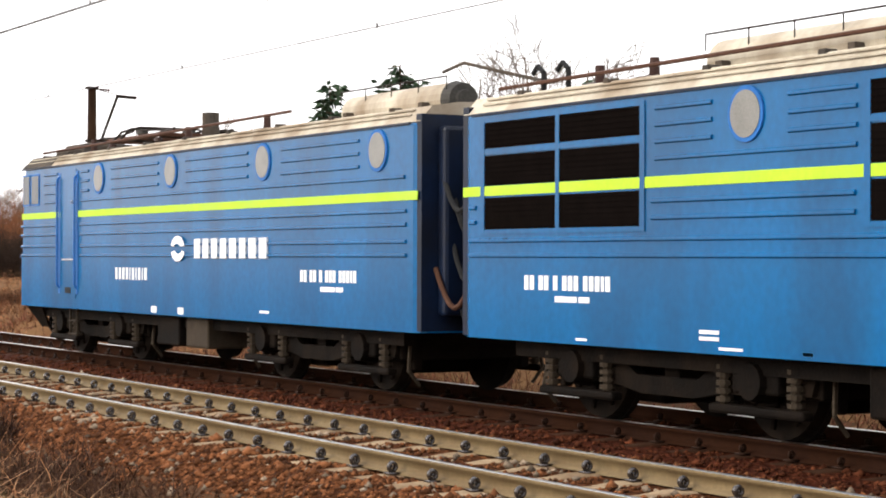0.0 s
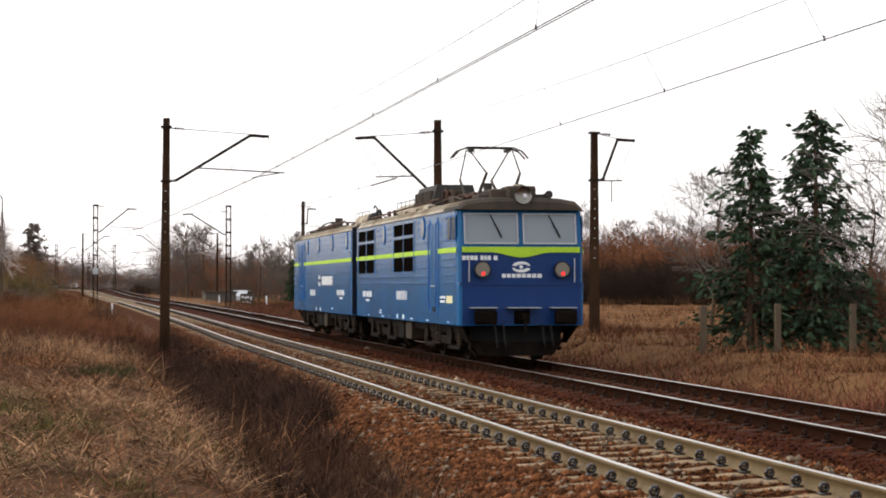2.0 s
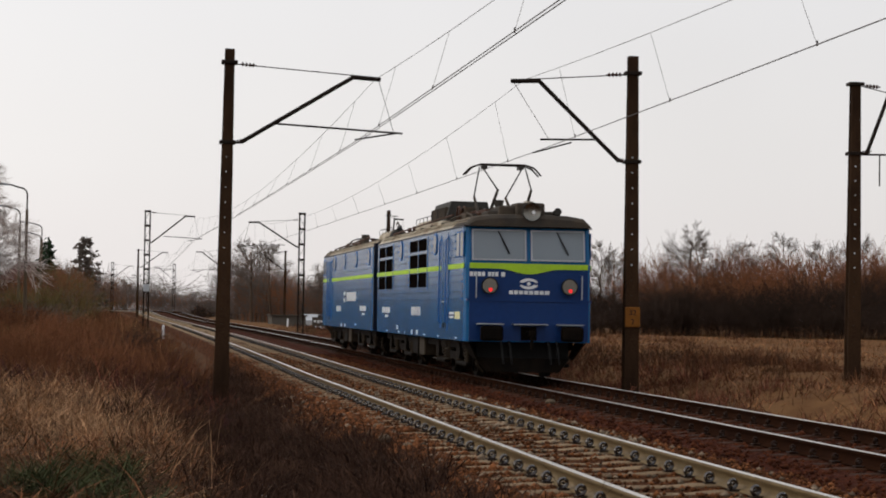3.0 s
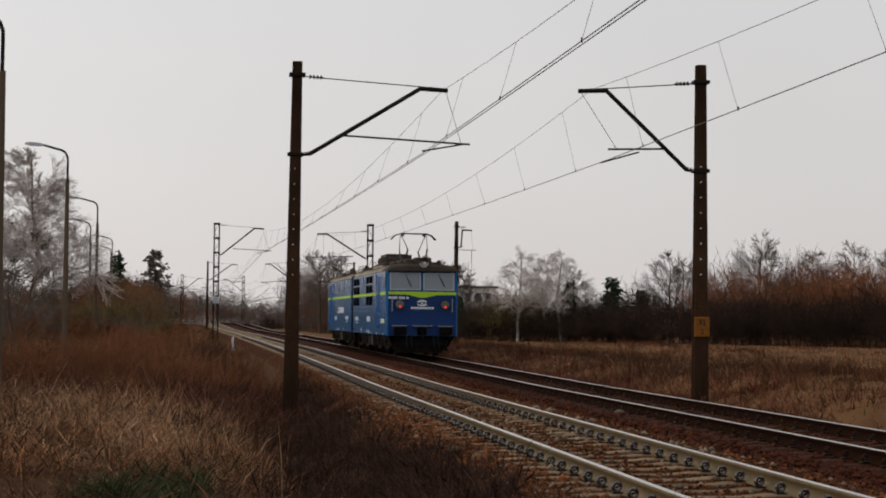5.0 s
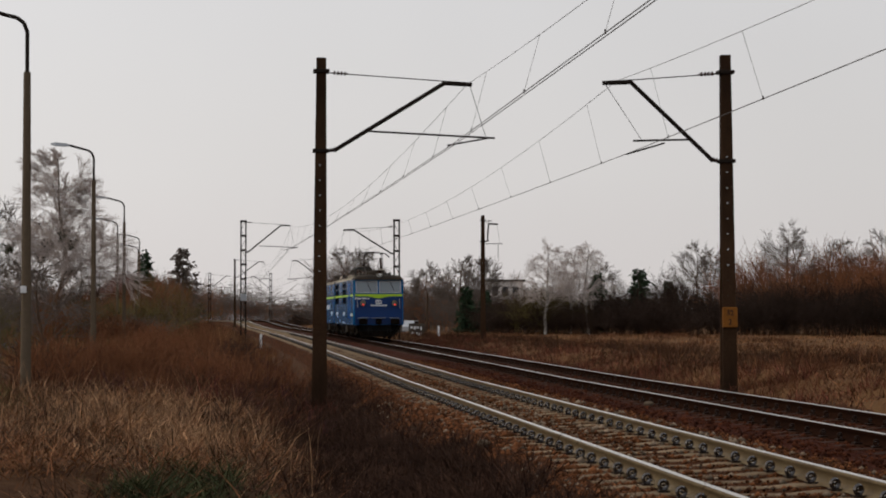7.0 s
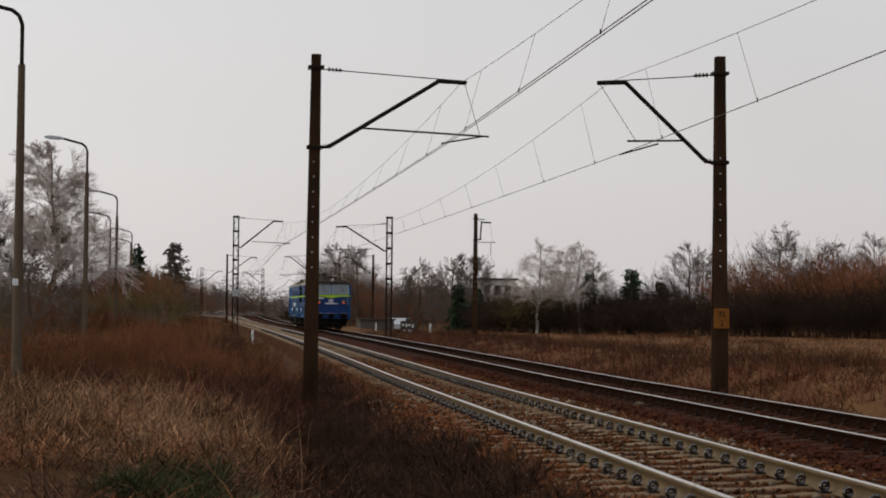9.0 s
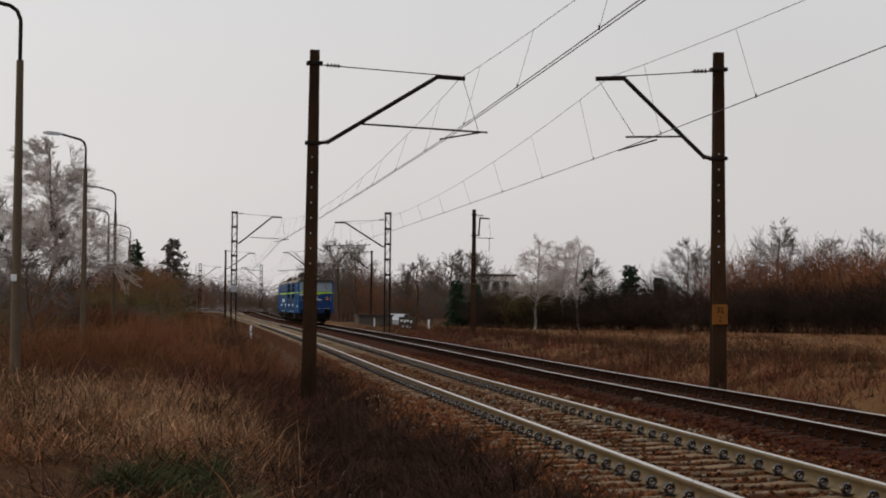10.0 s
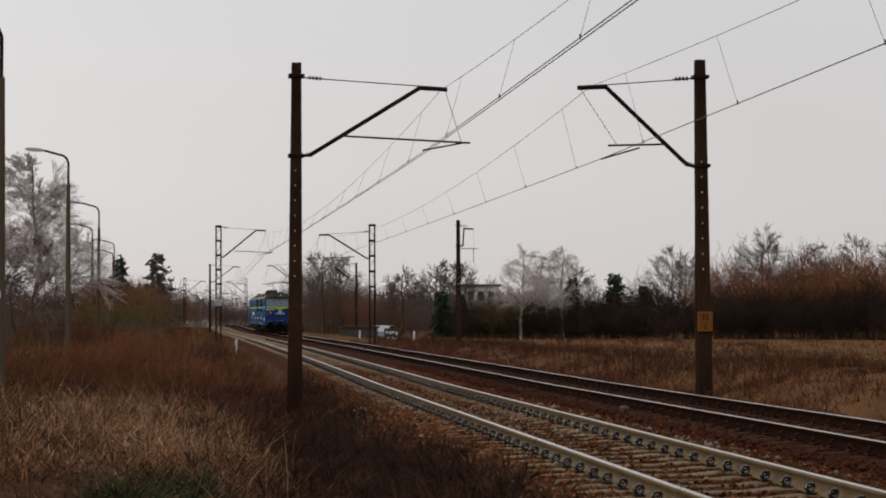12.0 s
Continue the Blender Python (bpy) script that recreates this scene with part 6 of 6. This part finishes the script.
    for x, y, h, s in ((15.0, 262, 10.4, 91), (17.5, 258, 9.6, 92), (24.0, 215, 7.8, 93), (26.5, 213, 7.6, 94), (21.5, 225, 7.0, 95)):
        bare_tree("bare_tree", "leafless tree beside the distant line", x, y, h, s, BARK, TWIG, 0.14, 0.75, 0, 3, 3, 0.40, 0.02, 0.2, 16, "leafless trees")
    # left of the line
    for i in range(30):
        y = 96 + i * 5.2
        shrub(-3.6 - r.uniform(0, 3.5) + float(bend(y)), y, 1.7 + 3.9 * i / 30 + r.normal(0, 0.3), 3.6, ("russet", "grey", "olive", "russet")[i % 4], i, "leafless brown scrub along the railway bank")
    for i in range(22):
        y = 37 + i * 1.9
        shrub(-1.6 + r.uniform(-2.6, 2.4), y, 0.75 + r.uniform(-0.2, 0.45), 1.3, ("russet", "dark", "russet", "russet")[i % 4], i, "low leafless red-brown bush on the bank")
    for i in range(26):
        y = 92 + i * 4.4
        shrub(-3.2 - r.uniform(0, 4.5) + float(bend(y)), y, 1.5 + 2.6 * i / 26 + r.normal(0, 0.3), 3.4, ("russet", "dark", "russet", "olive")[i % 4], i + 2, "leafless brown scrub along the railway bank")
    for i in range(12):
        shrub(-8.0 - r.uniform(0, 2.0), 74 + i * 6.5, 2.2 + r.normal(0, 0.3), 3.4, ("olive", "grey", "russet")[i % 3], i, "leafless scrub under the street lamps")
    for i in range(12):
        shrub(-10 - r.uniform(0, 6.0), 96 + i * 10, 3.6 + r.normal(0, 0.4), 5.0, ("grey", "dark")[i % 2], i, "leafless scrub beyond the street lamps")
    t = bare_tree("birch", "large leafless birch hung with mistletoe balls", -7.6, 92, 8.7, 101, BARK, BIRCHTWIG, 0.15, 0.62, 0.08, 4, 3, 0.27, 0.0065, 0.20, 26)
    rr = np.random.default_rng(3)
    for _ in range(9):
        v, f = shrub_mesh(int(rr.integers(1, 999)), 0.55, 0.5, 14, 0.02, 1)
        o = raw("mistletoe", v, f, MISTLE, t)
        o.matrix_basis = pose(rr.normal(-0.3, 0.8), rr.normal(0, 0.5), rr.uniform(3.6, 5.4))
    bare_tree("bare_tree", "leafless tree behind the street lamps", -11.2, 96, 6.8, 102, BARK, TWIG, 0.14, 0.75, 0.05, 4, 2, 0.42, 0.010, 0.2, 16, "leafless trees")
    bare_tree("bare_tree", "small dark spreading tree beside the road", -6.1, 66, 2.9, 103, BARK, TWIG, 0.07, 0.9, 0.1, 3, 3, 0.55, 0.008, 0.2, 14, "leafless trees")
    for x, y, h, w, s in ((-10.0, 238, 8.6, 4.4, 21),):
        conifer("pine", "dark conifer beyond the houses", x, y, h, w, s, 0.7, "conifers", 0.10, 2.0)
    conifer("larch", "conical grey-brown larch beyond the scrub", -5.5, 232, 9.0, 5.0, 23, 0.7, "conifers", 0.10, 1.9, TWIG)
    for i in range(20):
        shrub(-46 + i * 4.6, 390 + r.normal(0, 8), 4.2 + r.normal(0, 0.6), 11, ("grey", "russet")[i % 2], i, "distant leafless scrub beyond the line")
    for i in range(9):
        shrub(-17 + i * 1.7, 300 + 9 * i, 6.4 + r.normal(0, 0.7), 6.5, ("grey", "russet", "grey")[i % 3], i, "leafless thicket beside the distant line")
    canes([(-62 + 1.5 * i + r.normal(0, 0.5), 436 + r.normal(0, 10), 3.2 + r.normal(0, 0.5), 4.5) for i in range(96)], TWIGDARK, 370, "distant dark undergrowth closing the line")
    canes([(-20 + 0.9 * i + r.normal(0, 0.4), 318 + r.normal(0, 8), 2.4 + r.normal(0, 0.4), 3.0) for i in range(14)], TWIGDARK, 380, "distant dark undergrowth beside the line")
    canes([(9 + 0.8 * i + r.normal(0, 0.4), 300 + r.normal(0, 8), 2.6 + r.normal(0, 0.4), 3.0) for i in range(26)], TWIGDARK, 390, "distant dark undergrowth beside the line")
    # woodland that closes the far end of the line; haze put into its all-grey twigs
    for i in range(13):
        x = -60 + i * 12.0
        shrub(x, 430 + r.normal(0, 12), 7.0 + r.normal(0, 1), 22, "grey", i, "distant leafless grey woodland beyond the line")


def make_buildings():
    h = thing("house", "small house with a dark hipped roof beyond the bushes", "house", "", pose(-13.6, 262, -0.5))
    bm = B()
    box(bm, -3.0, 3.0, -3.5, 3.5, 0, 5.2)
    w = part("wall", bm, PLASTER, h)
    bm = B()
    loft(bm, [[(-3.6, -4.1, 5.2), (3.6, -4.1, 5.2), (3.6, 4.1, 5.2), (-3.6, 4.1, 5.2)], [(-0.9, -0.8, 7.6), (0.9, -0.8, 7.6), (0.9, 0.8, 7.6), (-0.9, 0.8, 7.6)]])
    part("roof", bm, ROOFTILE, h)
    for x in (-1.5, 1.2):
        bm = B()
        box(bm, x - 0.5, x + 0.5, -3.53, -3.5, 3.3, 4.6)
        part("window", bm, WINDOWDARK, w)
    b = thing("garage", "low grey concrete garage row with a flat roof", "garage", "", pose(14.6, 196, -0.35))
    bm = B()
    box(bm, -1.6, 1.6, -3, 3, 0, 1.3)
    part("wall", bm, GREYWALL, b)
    bm = B()
    box(bm, -1.75, 1.75, -3.2, 3.2, 1.3, 1.45)
    part("roof", bm, SOOT, b)
    b = thing("apartment_block", "pale flat-roofed building far behind the thicket", "building", "", pose(41.5, 315, -0.5))
    bm = B()
    box(bm, -2.2, 3.4, -4, 4, 0, 7.6)
    w = part("wall", bm, PLASTER, b)
    bm = B()
    box(bm, -5.5, -2.2, -4, 4, 0, 6.4)
    part("side_wing", bm, GREYWALL, b)
    bm = B()
    box(bm, -2.5, 3.7, -4.3, 4.3, 7.6, 7.9)
    part("roof", bm, SOOT, b)
    for x in (-1.0, 0.6, 2.2):
        bm = B()
        box(bm, x - 0.45, x + 0.45, -4.05, -4.0, 5.4, 6.8)
        part("window", bm, WINDOWDARK, w)
    # low wall with paint marks, white posts, parked car
    g = thing("low_wall", "low dark wall marked with white paint", "wall", "", pose(13.9, 152, -0.35))
    bm = B()
    box(bm, -0.65, 0.55, -0.12, 0.12, 0, 1.35, 0.02)
    part("wall_body", bm, SOOT, g)
    for i, (x, z, w, hh) in enumerate(((-0.75, 1.15, 0.30, 0.22), (-0.35, 1.05, 0.22, 0.34), (0.0, 1.15, 0.35, 0.20), (0.42, 1.0, 0.22, 0.36), (-0.55, 0.62, 0.36, 0.24), (-0.05, 0.60, 0.22, 0.26), (0.3, 0.55, 0.30, 0.26))):
        bm = B()
        x, w, hh, z = x * 0.62, w * 0.6, hh * 0.7, z * 0.85
        box(bm, x - w / 2, x + w / 2, -0.128, -0.12, z, z + hh)
        part("paint_mark", bm, WHITE, g)
    for x, y in ((15.4, 151), (12.6, 168), (1.7, 118)):
        bm = B()
        rod(bm, (x, y, -0.7), (x, y, 0.75 if x > 5 else 0.42), 0.07, 0.07, 8)
        rod(bm, (x, y, 0.75 if x > 5 else 0.42), (x, y, 0.82 if x > 5 else 0.48), 0.07, 0.02, 8)
        tagged(part("marker_post", bm, WHITE), "short white railway marker post", "marker post", "marker posts")
    car = thing("car", "silver parked car behind the low wall", "car", "", pose(18.4, 212, -0.30, 0, 0, 70))
    bm = B()
    prism(bm, [(-2.1, 0.35), (-2.1, 0.85), (-1.2, 1.0), (-0.6, 1.45), (0.8, 1.48), (1.6, 1.0), (2.1, 0.9), (2.1, 0.35)], -0.85, 0.85)
    body = part("body", bm, CARWHITE, car)
    bm = B()
    prism(bm, [(-1.05, 1.02), (-0.55, 1.38), (0.75, 1.41), (1.4, 1.02)], -0.87, 0.87)
    part("side_window", bm, WINDOWDARK, body)
    for x in (-1.3, 1.3):
        for y in (-0.8, 0.8):
            bm = B()
            rod(bm, (x, y - 0.09, 0.31), (x, y + 0.09, 0.31), 0.31, 0.31, 14)
            part("wheel", bm, RUBBER, car)
    rd = strip("road", [(-16.0, -0.42), (-13, -0.30), (-9.6, -0.30), (-9.2, -0.42)], mat("grey_asphalt", (0.055, 0.056, 0.06), 0.85, 0, 0.2, 1.0), 30, 130, 4)
    tagged(rd, "grey asphalt road beyond the street lamps", "road", kind="structure")
    # disused rail lying along the foot of the ballast
    o = strip("old_rail", [(-0.06, -0.66), (-0.03, -0.52), (0.03, -0.52), (0.06, -0.66)], RAILRUST, -6, 60, 3, 11.9)
    tagged(o, "rusty disused rail lying beside the track", "rail")
    for x, y, h in ((14.2, 25.6, 1.15), (15.9, 25.0, 1.2), (17.6, 24.4, 1.2), (19.3, 23.8, 1.35), (21.0, 23.2, 1.2)):
        bm = B()
        box(bm, x - 0.07, x + 0.07, y - 0.07, y + 0.07, -0.5, h, 0.015)
        tagged(part("fence_post", bm, PALECONC), "weathered concrete fence post under the trees", "fence post", "fence posts")
    # dropped stones, litter
    for i, (x, y, s, mm, lab) in enumerate(((1.55, 24.0, 0.11, WHITE, "crumpled white plastic bag in the ditch"), (1.42, 22.2, 0.08, WHITE, "white plastic scrap in the ditch"), (1.3, 3.5, 0.10, WHITE, "crushed plastic bottle in the ditch"), (-4.7, 56.0, 0.28, RUBBER, "dark rubbish sack in the weeds"), (7.15, 34.5, 0.09, PALECONC, "pale stone lying beside the rail"), (3.05, 24.5, 0.09, PALECONC, "pale stone on the ballast shoulder"))):
        rr = np.random.default_rng(200 + i)
        bm = B()
        bmesh.ops.create_icosphere(bm, subdivisions=2, radius=s)
        for v in bm.verts:
            v.co *= 1 + 0.35 * noise.noise(v.co * (6 / (s * 10)) + Vector((i, 0, 0)))
            v.co.z *= 0.6
        o = part("stone" if mm is PALECONC else ("rubbish_sack" if mm is RUBBER else "litter"), bm, mm)
        zz = BED_Z if x > 6 else (-0.22 if x > 2.9 else ground_z(x, y))
        o.matrix_basis = pose(x, y, zz + s * 0.45, 0, 0, i * 40)
        tagged(o, lab, "stone" if mm is PALECONC else "litter")


# ---- everything in the plan ----
make_permanent_way()
make_overhead()
for lx, ly, lh in ((-3.55, 35.8, 6.65), (-4.35, 65.0, 6.75), (-4.85, 93.0, 6.75), (-6.25, 113.0, 6.75), (-6.0, 134.0, 6.75), (-6.9, 152.0, 6.75)):
    street_lamp(lx, ly, lh, -0.5, 0.75)
make_buildings()
make_trees()
make_bank()
make_right_side()
loco = make_loco()


LOCO_Y = ((0, -10.5), (0.5, -3.0), (1.0, 4.0), (1.5, 11.0), (2.0, 19.5), (2.5, 31.8), (3.0, 42.2), (3.5, 50.6), (5.0, 76.0), (6.5, 101.0), (8.0, 126.0), (9.5, 149.5), (11.0, 172.0), (12.0, 186.0))


def motions():
    rows = []
    for t, y in LOCO_Y:
        slope = -15e-5 * max(0.0, y + 16 - 40)
        rise = float(grade(y + 26) - grade(y + 5)) / 21
        rows.append((t, pose(XR + float(bend(y + 5)) - 5 * slope, y, float(grade(y + 5)) - 5 * rise, math.degrees(rise), 0, math.degrees(-slope))))
    walk(loco, rows)
    # the wheels roll with the distance run, a row for each thirtieth of a second
    ts, ys = [r[0] for r in LOCO_Y], [r[1] for r in LOCO_Y]
    turns = [(k / 30, math.degrees(-float(np.interp(k / 30, ts, ys)) / 0.6)) for k in range(361)]
    for wheel, y in WHEELS:
        walk(wheel, [(t, pose(0, y, 0.58, a, 0, 0)) for t, a in turns])


motions()
